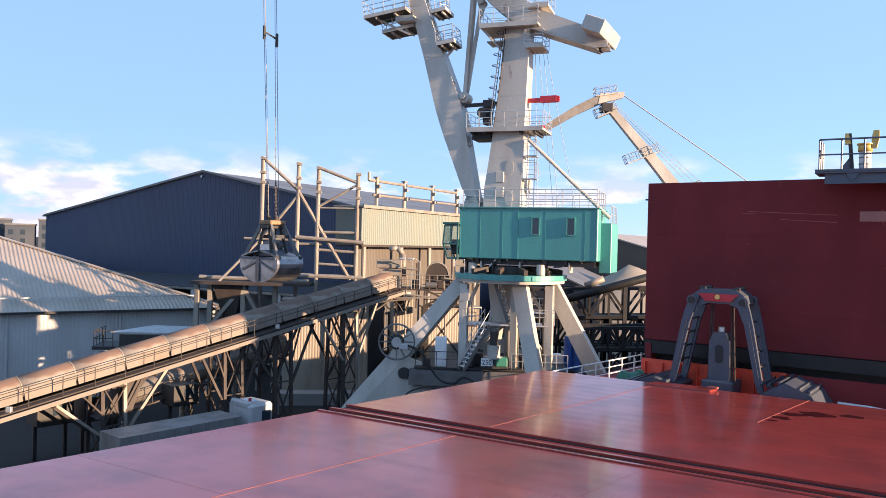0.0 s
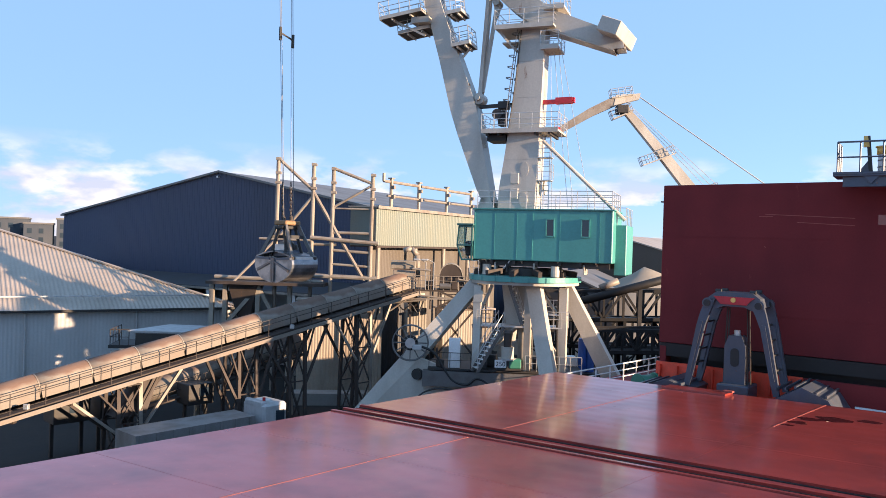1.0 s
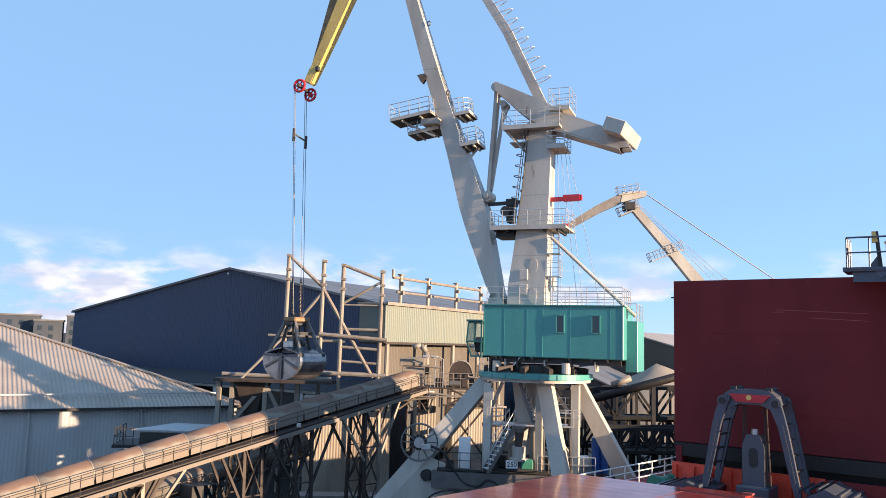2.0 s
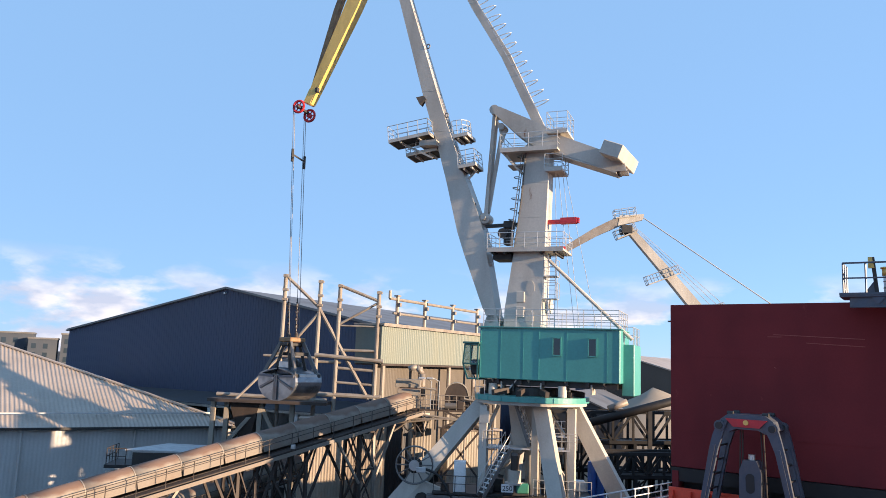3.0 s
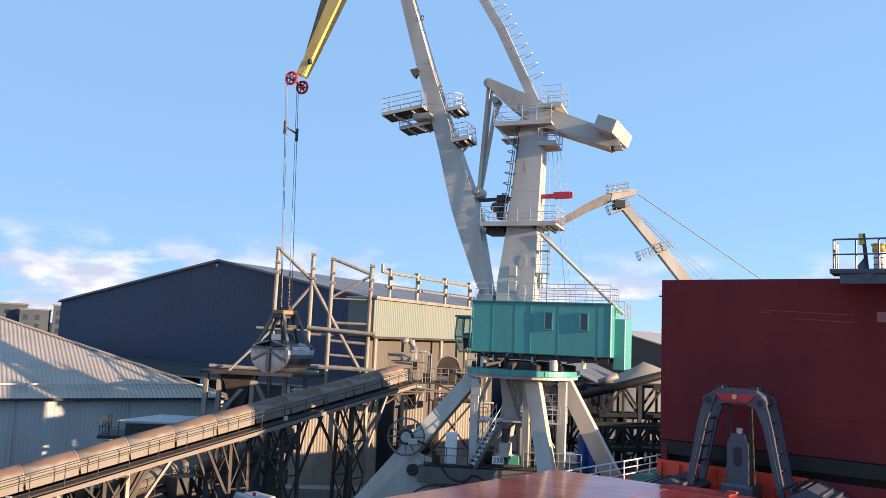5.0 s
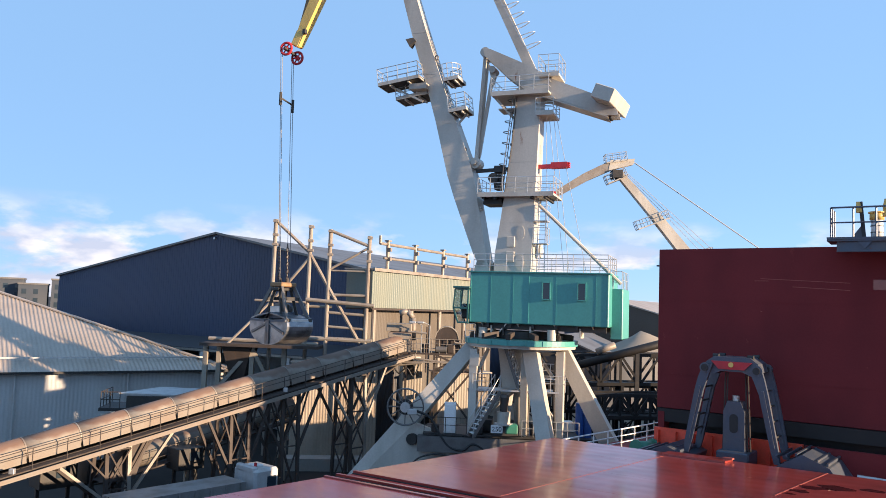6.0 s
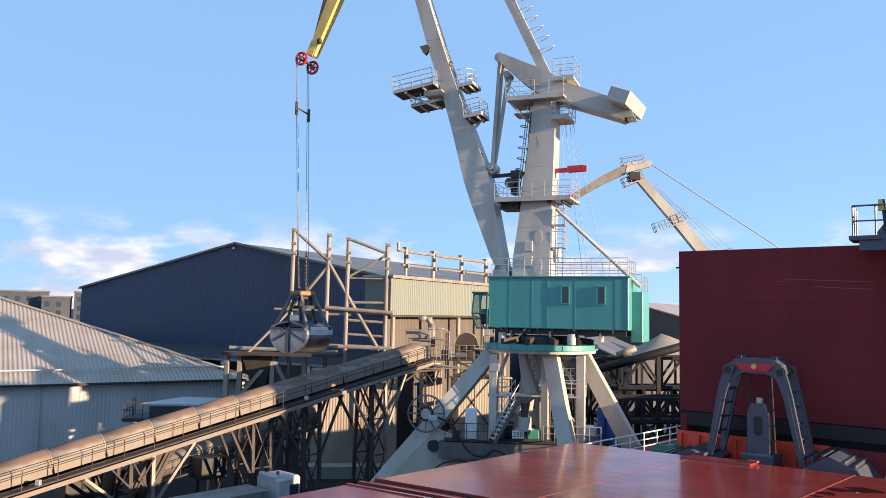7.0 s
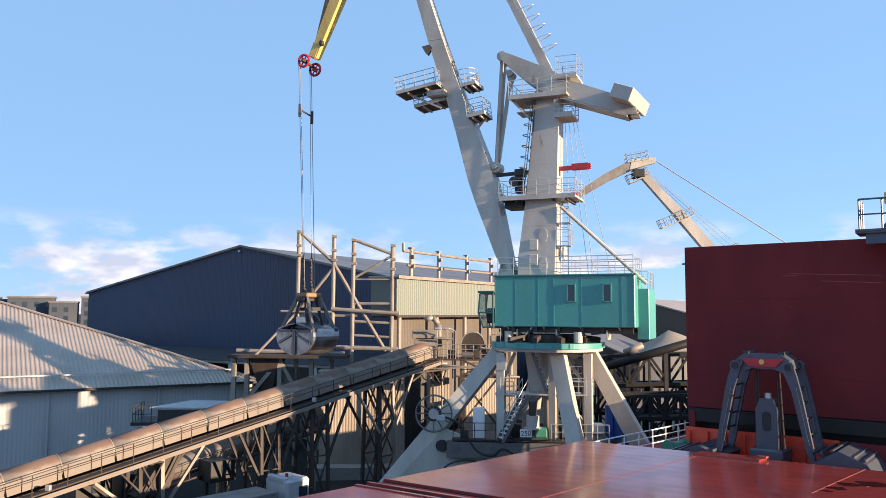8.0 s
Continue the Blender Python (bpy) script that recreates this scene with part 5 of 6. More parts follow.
# ---- lower cladding blocks under the conveyor ----
def block(name, px, py, rz, length, depth, z0, z1, mat, label):
    t = thing(name, pose(px, py, 0, 0, 0, rz), label, "building")
    corrugated("front_wall", (0, 0, 0), (length, 0, 0), lambda u: ((0, 0, z0), (0, 0, z1)), 0.22, 0.018, mat, t)
    corrugated("end_wall", (length, 0, 0), (0, depth, 0), lambda u: ((0, 0, z0), (0, 0, z1)), 0.22, 0.018, mat, t)
    corrugated("rear_end_wall", (0, depth, 0), (0, -depth, 0), lambda u: ((0, 0, z0), (0, 0, z1)), 0.22, 0.018, mat, t)
    part("roof", box(B(), (length / 2, depth / 2 - 0.1, z1 + 0.06), (length + 0.3, depth + 0.3, 0.14)), ROOF, t)
    part("plinth", box(B(), (length / 2, -0.12, 0.3), (length, 0.3, 0.7)), CONCRETE, t)
    return t


block("clad_annex", -12.3, 60.6, 7.8, 6.6, 2.0, 0.2, 7.8, TAN, "dusty tan corrugated annex under the conveyor")
# rear wall gets a dark sheet colour in place of the shade on it
block("rear_clad_wall", -6.3, 63.4, 30, 4.0, 2.0, 0.2, 8.2, DARKCLAD, "corrugated wall coloured dark for the shade under the transfer station")
block("cream_tower", -3.75, 61.2, 12, 1.5, 2.0, 0.5, 8.15, CREAM, "cream corrugated lift tower beside the gallery")
block("cream_annex", -1.0, 63.0, 20, 4.4, 2.0, 0.4, 7.2, CREAM, "cream clad annex behind the crane portal")
bm = B()
beam(bm, (-12.2, 59.2, 0.45), (-5.3, 60.1, 0.45), 1.6, 0.9)
apron = part("loading_dock", bm, CONCRETE)
tagged(apron, "worn concrete loading dock edge along the annex", "dock")

# lower return conveyor behind the trestles
lc = thing("return_conveyor", Matrix(), "dusty lower belt conveyor behind the trestles", "conveyor")
a, b = Vector((-20.5, 47.5, 2.3)), Vector((-11.3, 55.6, 5.2))
part("cover", tube(B(), a, b, 0.75, 20), TUBE, lc, "", True)
d = (b - a).normalized()
nn = Vector((d.y, -d.x, 0)).normalized()
part("walkway", beam(B(), a + nn * 1.0 - Z * 0.75, b + nn * 1.0 - Z * 0.75, 0.6, 0.1), RUSTY, lc)
railing(lc, [a + nn * 1.3 - Z * 0.7, b + nn * 1.3 - Z * 0.7], 1.0, 1.3, RUSTY, 0.025)
for f in (0.1, 0.4, 0.7, 0.97):
    c = a.lerp(b, f)
    part("leg", beam(B(), c - Z * 0.8, Vector((c.x, c.y, 0)), 0.25, 0.25, d), CREAM, lc)
# roofed platform between the shed and the conveyor
cp = thing("steel_platform", pose(-23.2, 52.0, 0, 0, 0, 10), "dark steel platform with a pale sheet top and railing", "platform")
part("top_sheet", plate(B(), [(1.0, 0, 6.0), (6.8, 0.2, 5.85), (6.8, 3.2, 6.0), (3.2, 3.2, 6.1)], 0.08, (0, 0, 1)), GALV, cp)
part("deck", box(B(), (3.2, 1.4, 4.95), (6.6, 3.2, 0.22)), DARK, cp)
part("side_screen", box(B(), (4.2, 0.0, 5.45), (5.2, 0.08, 0.8)), DARK, cp)
railing(cp, [(1.2, -0.1, 5.05), (0.0, -0.1, 5.05), (0.0, 2.9, 5.05)], 1.05, 0.8, RUSTY, 0.03)
for x, y in ((1.0, 0.2), (5.8, 0.2), (1.0, 2.7), (5.8, 2.7)):
    part("leg", box(B(), (x, y, 2.4), (0.22, 0.22, 4.9)), RUSTY, cp)
part("brace", beam(B(), (1.0, 0.2, 3.6), (2.4, 0.2, 4.9), 0.14, 0.14), RUSTY, cp)
part("small_tank", tube(B(), (0.35, 1.0, 0), (0.35, 1.0, 4.5), 0.6, 18), CREAM, cp, "pale cylindrical tank", True)

# ---- lorry under the conveyor ----
def lorry(m):
    t = thing("lorry", m, "white lorry with a pale tipping trailer parked under the conveyor", "truck")
    bm = box(B(), (0, 0, 1.95), (1.9, 2.4, 2.5), bevel=0.18)
    cabp = part("cab", bm, CABWHITE, t)
    part("windscreen", box(B(), (0.95, 0, 2.35), (0.06, 2.0, 0.85), bevel=0.02), GLASS, cabp)
    part("side_window", box(B(), (0.35, -1.2, 2.35), (0.7, 0.04, 0.7), bevel=0.015), GLASS, cabp)
    part("roof_hatch", box(B(), (-0.1, 0, 3.25), (0.7, 0.8, 0.12), bevel=0.03), WHITE, cabp)
    part("wind_deflector", box(B(), (-0.75, 0, 3.1), (0.4, 2.0, 0.5), bevel=0.1), CABWHITE, cabp)
    part("mirror", box(B(), (0.85, -1.4, 2.3), (0.12, 0.2, 0.5), bevel=0.03), BLACK, cabp)
    part("beacon", tube(B(), (-0.6, -0.7, 3.3), (-0.6, -0.7, 3.55), 0.1, 10), RED, cabp, "red beacon lamp")
    part("bumper", box(B(), (0.95, 0, 0.55), (0.25, 2.4, 0.5), bevel=0.05), DARK, t)
    part("chassis", box(B(), (-4.5, 0, 0.95), (10, 0.9, 0.35)), DARK, t)
    tr = part("trailer_body", girder(B(), [((-1.6, 0, 1.85), (0, 1.2, 0), (0, 0, 0.75)), ((-9.6, 0, 1.85), (0, 1.2, 0), (0, 0, 0.75))]), DIRTYWHITE, t)
    for i in range(8):
        part("rib", box(B(), (-2.0 - i * 1.05, -1.23, 1.85), (0.1, 0.08, 1.5)), DIRTYWHITE, tr)
    for x in (0.1, -2.2, -6.6, -7.8, -9.0):
        for y in (-1.05, 1.05):
            w = part("wheel", tube(B(), (x, y - 0.15, 0.5), (x, y + 0.15, 0.5), 0.5, 20), BLACK, t)
            part("rim", tube(B(), (x, y - 0.17, 0.5), (x, y + 0.17, 0.5), 0.28, 14), GALV, w)


lorry(pose(-11.2, 46.2, 0, 0, 0, 50) @ Matrix.Scale(0.9, 4))

# ---- hanging clamshell grab and its ropes ----
def shell(bm, sign, w):
    """One jaw of a clamshell: curved bottom, open above, side plates."""
    arc = [(sign * (0.03 + 1.75 * math.sin(a)), -1.25 * math.cos(a) - 0.25 + 0.0 * a) for a in [math.pi * 0.62 * k / 10 for k in range(11)]]
    lo = [bm.verts.new((x, -w, z)) for x, z in arc]
    hi = [bm.verts.new((x, w, z)) for x, z in arc]
    for k in range(10):
        bm.faces.new((lo[k], lo[k + 1], hi[k + 1], hi[k]))
    for row in (lo, hi):
        y = row[0].co.y
        c = bm.verts.new((sign * 0.05, y, 0.1))
        for k in range(10):
            bm.faces.new((row[k], row[k + 1], c))


grab = thing("clamshell_grab", NEAR @ pose(-12.85, 58.4, 11.0, 0, 0, -35) @ Matrix.Scale(1.14, 4), "closed worn steel clamshell grab hanging from ropes", "grab")
for s in (-1, 1):
    bm = B()
    shell(bm, s, 1.15)
    sh = part("jaw", bm, GRABPLATE, grab, "scuffed dark steel jaw")
    solid = sh.modifiers.new("thickness", "SOLIDIFY")
    solid.thickness = 0.07
    for y in (-1.2, 1.2):
        part("centre_rib", plate(B(), [(s * 0.01, y, 0.1), (s * 0.16, y, 0.1), (s * 0.17, y, -1.42), (s * 0.01, y, -1.45)], 0.09, (0, 1, 0)), WORN, sh, "bare worn rib")
        part("wear_strip", plate(B(), [(s * 0.2, y, -0.1), (s * 1.5, y, -0.62), (s * 1.47, y, -0.78), (s * 0.2, y, -0.22)], 0.06, (0, 1, 0)), WORN, sh)
        part("rim_bar", plate(B(), [(s * 0.25, y, 0.12), (s * 1.66, y, 0.16), (s * 1.66, y, 0.02), (s * 0.25, y, -0.02)], 0.1, (0, 1, 0)), GRABSTEEL, sh)
    part("jaw_lip", box(B(), (s * 1.66, 0, 0.02), (0.12, 1.5, 0.42), bevel=0.03), GALV, sh, "pale bare lip plate")
    for y in (-0.95, 0.95):
        part("jaw_band", box(B(), (s * 1.66, y, -0.1), (0.14, 0.28, 0.7), bevel=0.03), DARK, sh)
        part("arm", beam(B(), (s * 0.42, y * 0.55, 2.35), (s * 1.55, y, 0.15), 0.15, 0.22), DULLSTEEL, grab, "worn steel arm")
        part("inner_arm", beam(B(), (s * 0.2, y * 0.5, 2.2), (s * 0.75, y * 0.75, 0.2), 0.12, 0.18), DARK, grab)
        part("arm_pin", tube(B(), (s * 1.55, y - 0.16, 0.15), (s * 1.55, y + 0.16, 0.15), 0.16, 12), DULLSTEEL, grab)
    part("arm_tie", beam(B(), (s * 0.85, -0.7, 1.5), (s * 0.85, 0.7, 1.5), 0.1, 0.22), DARK, grab)
part("crosshead", box(B(), (0, 0, 2.42), (1.15, 1.35, 0.3), bevel=0.06), RUSTORANGE, grab, "rusty orange crosshead")
part("crosshead_beam", box(B(), (0, 0, 2.12), (0.8, 1.5, 0.22), bevel=0.04), DARK, grab)
for x in (-0.35, 0.35):
    part("rope_socket", tube(B(), (x, 0, 2.5), (x, 0, 2.85), 0.12, 10), RUSTY, grab)
part("lower_block", box(B(), (0, 0, 0.4), (1.25, 1.3, 0.5), bevel=0.08), GRABSTEEL, grab)
for s in (-1, 1):
    part("jaw_cover", plate(B(), [(s * 0.1, -1.1, 0.55), (s * 0.95, -1.15, 0.42), (s * 1.6, -1.15, 0.2), (s * 1.6, 1.15, 0.2), (s * 0.95, 1.15, 0.42), (s * 0.1, 1.1, 0.55)], 0.06, (0, 0, 1)), GRABPLATE, grab)
for y in (-0.4, 0.0, 0.4):
    part("pulley", tube(B(), (0, y - 0.08, 0.85), (0, y + 0.08, 0.85), 0.36, 18), DULLSTEEL, grab)
for y in (-0.62, 0.62):
    part("pulley_guard", box(B(), (0, y, 0.8), (0.9, 0.06, 0.4), bevel=0.02), GALV, grab)
bm = B()
for x in (-0.18, 0.18):
    tube(bm, (x, 0, 0.9), (x, 0, 2.2), 0.04, 6)
part("closing_rope", bm, DARK, grab)

SHV = [NEAR @ CR @ Vector(p) for p in ((20.3, 0.38, 31.85), (20.2, 0.32, 31.8), (19.75, -0.38, 31.3), (19.65, -0.44, 31.25))]
GRB = [NEAR @ Vector(p) for p in ((-13.25, 58.6, 13.85), (-13.1, 58.3, 13.85), (-12.55, 58.2, 13.85), (-12.4, 58.5, 13.85))]
for s, g in zip(SHV, GRB):
    tagged(part("grab_rope", tube(B(), s, g, 0.022, 6), DULLSTEEL), "grey steel hoisting rope between sheave and grab", "rope", "grab ropes")
sprd = thing("rope_spreader", Matrix(), "small dark spreader linking the hoisting ropes", "spreader")
f = 0.21
bm = B()
beam(bm, SHV[0].lerp(GRB[0], f), SHV[3].lerp(GRB[3], f), 0.1, 0.1)
part("bar", bm, DARK, sprd)
for i in (0, 3):
    c = SHV[i].lerp(GRB[i], f)
    part("clamp", tube(B(), c - Z * 0.55, c + Z * 0.4, 0.1, 8), DARK, sprd)
for i in (0, 2):
    g = GRB[i]
    ch = thing("chain", Matrix.Translation(g), "rusty chain above the grab crosshead", "chain", "grab chains")
    d = (SHV[i] - g).normalized()
    for k in range(11):
        c = d * (0.1 + 0.26 * k)
        w = Vector((0.09, 0, 0)) if k % 2 else Vector((0, 0.09, 0))
        bm = B()
        ring = [c + w * math.cos(a) + d * 0.17 * math.sin(a) for a in [math.pi * 2 * j / 8 for j in range(8)]]
        part("link", sweep(bm, ring, 0.03, 5, True), RUSTY, ch)

# ---- ship fittings: parked grab, orange coaming, small gear ----
pg = thing("parked_grab", pose(13.78, 38.1, DECK, 0, 0, -36), "dark grey open clamshell grab parked on the ship's deck", "grab")
PH = 5.75
bm = B()
plate(bm, [(-1.3, 0, PH - 0.7), (-1.2, 0, PH - 0.3), (-0.85, 0, PH - 0.04), (0.85, 0, PH - 0.04), (1.2, 0, PH - 0.3), (1.3, 0, PH - 0.7), (0.85, 0, PH - 0.88), (0.5, 0, PH - 0.72), (-0.5, 0, PH - 0.72), (-0.85, 0, PH - 0.88)], 1.5, (0, 1, 0))
part("crosshead", bm, GRABSTEEL, pg)
part("bumper_shield", plate(B(), [(-0.95, -0.8, PH - 0.25), (0.95, -0.8, PH - 0.25), (0.6, -0.8, PH - 0.62), (-0.6, -0.8, PH - 0.62)], 0.08, (0, 1, 0)), RED, pg, "red curved shield")
part("eye_bolt", tube(B(), (0, -0.9, PH - 0.4), (0, -0.75, PH - 0.4), 0.12, 12), YELLOW, pg)
for x in (-0.95, 0.95):
    for y in (-0.5, 0.5):
        part("shackle", tube(B(), (x * 0.85 - 0.14, y, PH - 0.02), (x * 0.85 + 0.14, y, PH - 0.02), 0.11, 10), DARK, pg)
for s in (-1, 1):
    for y in (-0.85, 0.85):
        bm = B()
        girder(bm, [((s * 1.1, y, PH - 0.5), (0, 0.1, 0), (0.26, 0, 0.12)), ((s * 1.3, y, PH - 1.05), (0, 0.1, 0), (0.24, 0, 0.03)), ((s * 1.5, y, PH - 1.7), (0, 0.1, 0), (0.2, 0, 0)), ((s * 2.0, y, 1.5), (0, 0.1, 0), (0.17, 0, 0)), ((s * 2.1, y, 1.0), (0, 0.1, 0), (0.13, 0, 0))])
        arm = part("arm", bm, GRABSTEEL, pg)
        part("boss", tube(B(), (s * 1.2, y - 0.14, PH - 0.6), (s * 1.2, y + 0.14, PH - 0.6), 0.25, 18), GRABSTEEL, arm)
        part("pin", tube(B(), (s * 1.2, y - 0.2, PH - 0.6), (s * 1.2, y + 0.2, PH - 0.6), 0.17, 12), DARK, arm)
        part("arm_rib", girder(B(), [((s * 1.45, y - 0.13, PH - 1.5), (0, 0.03, 0), (0.07, 0, 0)), ((s * 1.97, y - 0.13, 1.7), (0, 0.03, 0), (0.05, 0, 0))]), GRABSTEEL, arm)
    for k in range(4):
        f = 0.15 + k * 0.22
        c = Vector((s * 1.3, 0, PH - 1.1)).lerp(Vector((s * 2.0, 0, 1.5)), f)
        part("cross_rung", tube(B(), (c.x, -0.8, c.z), (c.x, 0.8, c.z), 0.05, 6), DARK, pg)
    # open jaw lying flat and outward
    bm = B()
    if s > 0:
        girder(bm, [((1.9, 0, 0.55), (0, 1.5, 0), (0.1, 0, 0.35)), ((3.2, 0, 1.15), (0, 1.6, 0), (0.1, 0, 0.55)), ((4.3, 0, 0.75), (0, 1.6, 0), (0.1, 0, 0.5)), ((4.9, 0, 0.25), (0, 1.6, 0), (0.05, 0, 0.2))])
    else:
        girder(bm, [((-1.9, 0, 0.5), (0, 1.5, 0), (0.1, 0, 0.35)), ((-3.0, 0, 0.9), (0, 1.6, 0), (0.1, 0, 0.4)), ((-4.2, 0, 0.55), (0, 1.6, 0), (0.05, 0, 0.2))])
    jaw = part("jaw", bm, GRABSTEEL, pg)
    for k in range(6):
        x = s * (2.2 + 0.42 * k)
        z = 1.45 + 0.1 * k - 0.19 * max(0, k - 2) if s > 0 else 1.1 + 0.03 * k - 0.1 * max(0, k - 1)
        part("jaw_rib", box(B(), (x, 0, z), (0.09, 3.1, 0.12)), GRABSTEEL, jaw)
bm = B()
plate(bm, [(-0.5, 0, 1.2), (0.5, 0, 1.2), (0.5, 0, 3.1), (0.3, 0, 3.6), (-0.3, 0, 3.6), (-0.5, 0, 3.1)], 0.7, (0, 1, 0))
part("lower_block", bm, GRABSTEEL, pg)
# black plate on the solid block, coloured as the dark of an opening
bm = B()
ringpts = [(0.2 * math.cos(a), -0.36, 2.55 + (0.25 if math.sin(a) > 0 else -0.25) + 0.2 * math.sin(a)) for a in [2 * math.pi * k / 20 for k in range(20)]]
plate(bm, ringpts, 0.04, (0, 1, 0))
part("block_opening", bm, BLACK, pg)
part("block_base", box(B(), (0.05, 0, 0.9), (1.5, 1.6, 0.75), bevel=0.06), GRABSTEEL, pg)
part("block_cap", tube(B(), (0, 0, 3.6), (0, 0, 3.85), 0.16, 10), GALV, pg)
for x in (-0.55, -0.42, 0.62, 0.75):
    part("closing_rope", tube(B(), (x, -0.2, 1.0), (x * 0.8, -0.2, PH - 0.8), 0.04, 6), RUSTY, pg)

bm = B()
beam(bm, (0.2, -0.8, 5.4), (7.9, -0.8, 5.4), 0.2, 1.76)
coam = part("primed_coaming", bm, ORANGE, raised, "orange primed coaming plate")
for k in range(8):
    part("stiffener", box(B(), (0.5 + k * 0.98, -1.0, 5.55), (0.06, 0.35, 1.2)), ORANGE, coam)
# near-black strip standing in for the shade below the cover's lower edge
part("dark_recess", box(B(), (8.5, 0.2, 6.9), (16.8, 0.9, 0.7)), SHADEBLACK, raised)
part("outer_coaming", box(B(), (12.5, -1.0, 5.4), (9.0, 0.25, 1.76)), SHIP, raised)
part("left_post", box(B(), (0.35, 0.1, 5.8), (0.35, 0.8, 2.6)), SHIP, raised)
part("edge_bracket", box(B(), (-0.12, 0.4, 15.35), (0.3, 0.2, 0.08)), DARK, raised)
part("repair_patch", box(B(), (11.6, -0.006, 14.35), (1.35, 0.014, 0.5)), HATCH, raised, "scratched repainted patch")
for x0, z0, x1, z1 in ((5.6, 14.62, 9.9, 14.42), (7.2, 14.2, 9.9, 14.05), (5.3, 14.5, 6.0, 14.5), (11.9, 14.7, 11.95, 13.9), (12.4, 14.6, 12.42, 14.0), (5.6, 12.9, 5.7, 12.85), (12.1, 11.8, 12.5, 11.8)):
    part("scratch", beam(B(), (x0, -0.004, z0), (x1, -0.004, z1), 0.012, 0.03), WELD, raised, "pale scratch in the paint")
part("handle_bar", tube(B(), (13.6, -0.1, 6.9), (14.4, -0.1, 6.9), 0.04, 6), GALV, raised)

drum = thing("mooring_drum", pose(10.3, 41.6, DECK, 0, 0, 30), "small green winch drum on the ship's deck", "winch")
part("drum", tube(B(), (-0.55, 0, 0.55), (0.55, 0, 0.55), 0.42, 18), GREEN, drum, "", True)
for x in (-0.58, 0.58):
    part("flange", tube(B(), (x - 0.04, 0, 0.55), (x + 0.04, 0, 0.55), 0.52, 18), GREEN, drum)
part("stand", box(B(), (0, 0, 0.1), (1.2, 0.6, 0.2)), DARK, drum)
pipe = thing("deck_pipe", pose(0, 0, 0), "grey deck pipe with a yellow end along the coaming", "pipe")
part("run", tube(B(), (18.6, 36.2, 5.5), (24.5, 32.2, 5.5), 0.12, 10), GALV, pipe)
part("yellow_end", box(B(), (21.0, 34.4, 5.6), (1.2, 0.6, 0.35), Matrix.Rotation(radians(-34), 4, "Z"), 0.05), YELLOW, pipe)

# raised corner flap and weld marks on the hatch top
flap = thing("lifting_lug_plate", SHIP_M, "red lug plate on the hatch cover's edge", "lug plate")
part("plate", slab(B(), -0.9, -0.05, 5.8, 8.6, HZ + 0.004, HZ + 0.09), HATCH, flap)
part("lug", slab(B(), -0.4, -0.15, 8.3, 8.7, HZ + 0.09, HZ + 0.17), WELD, flap)
for u0, u1, v in ((-12.8, -0.2, 6.0), (-27.9, -14.6, 6.0)):
    part("weld_seam", slab(B(), u0, u1, v - 0.012, v + 0.012, HZ + 0.001, HZ + 0.008), WELD, flap)
seam_bm = slab(B(), -6.0, 0, 12.3, 12.36, HZ + 0.002, HZ + 0.012)
part("weld_seam", seam_bm, WELD, flap)
for k, (u, v, s) in enumerate(((-4.6, 12.7, 0.45), (-5.3, 12.6, 0.25), (-3.6, 12.9, 0.6), (-3.0, 13.5, 0.8), (-2.6, 14.6, 0.5))):
    bm = B()
    pts = [sp(u + s * (0.55 + 0.4 * noise.noise((k * 3.1, a, 0))) * math.sin(a), v + 1.5 * s * (0.55 + 0.4 * noise.noise((k, a * 1.3, 2))) * math.cos(a), HZ + 0.006) for a in [2 * math.pi * j / 14 for j in range(14)]]
    plate(bm, pts, 0.006, Z)
    part("oil_stain", bm, WETRED, flap, "dark wet stain")

# ---- ship's platform with the yellow valve post ----
mast = thing("mast_platform", pose(17.2, 36.0, 0, 0, 0, -31.5), "grey steel platform with railing and a yellow vent post", "platform")
part("deck", box(B(), (2.4, 0.75, 16.2), (4.9, 1.7, 0.12), bevel=0.02), GRABSTEEL, mast)
part("edge_beam", box(B(), (2.6, 0.12, 15.93), (4.5, 0.12, 0.42)), GRABSTEEL, mast)
part("edge_flange", box(B(), (2.6, 0.12, 15.7), (4.5, 0.3, 0.05)), GRABSTEEL, mast)
part("edge_lip", box(B(), (2.3, -0.12, 16.29), (4.7, 0.03, 0.1)), GRABSTEEL, mast)
railing(mast, [(0.12, 1.55, 16.26), (0.12, -0.05, 16.26), (4.7, -0.05, 16.26)], 1.45, 0.9, GRABSTEEL, 0.045)
for x in (0.6, 2.4, 4.2):
    part("bracket", beam(B(), (x, 0.4, 15.98), (x, 2.05 - 0.06 * x, 15.98), 0.2, 0.3), GRABSTEEL, mast)
part("gusset", plate(B(), [(1.1, -0.02, 16.26), (1.9, -0.02, 16.26), (1.5, -0.02, 15.8)], 0.05, (0, 1, 0)), GRABSTEEL, mast)
part("vent_post", tube(B(), (1.95, 0.5, 16.26), (1.95, 0.5, 17.25), 0.25, 18), WHITE, mast, "dirty white vent post", True)
for z in (16.55, 16.85):
    part("vent_band", tube(B(), (1.95, 0.5, z), (1.95, 0.5, z + 0.05), 0.265, 18), DULLSTEEL, mast)
part("vent_collar", tube(B(), (1.95, 0.5, 17.15), (1.95, 0.5, 17.5), 0.3, 18), YELLOW, mast, "yellow collar", True)
part("vent_rim", tube(B(), (1.95, 0.5, 17.46), (1.95, 0.5, 17.52), 0.36, 18), YELLOW, mast)
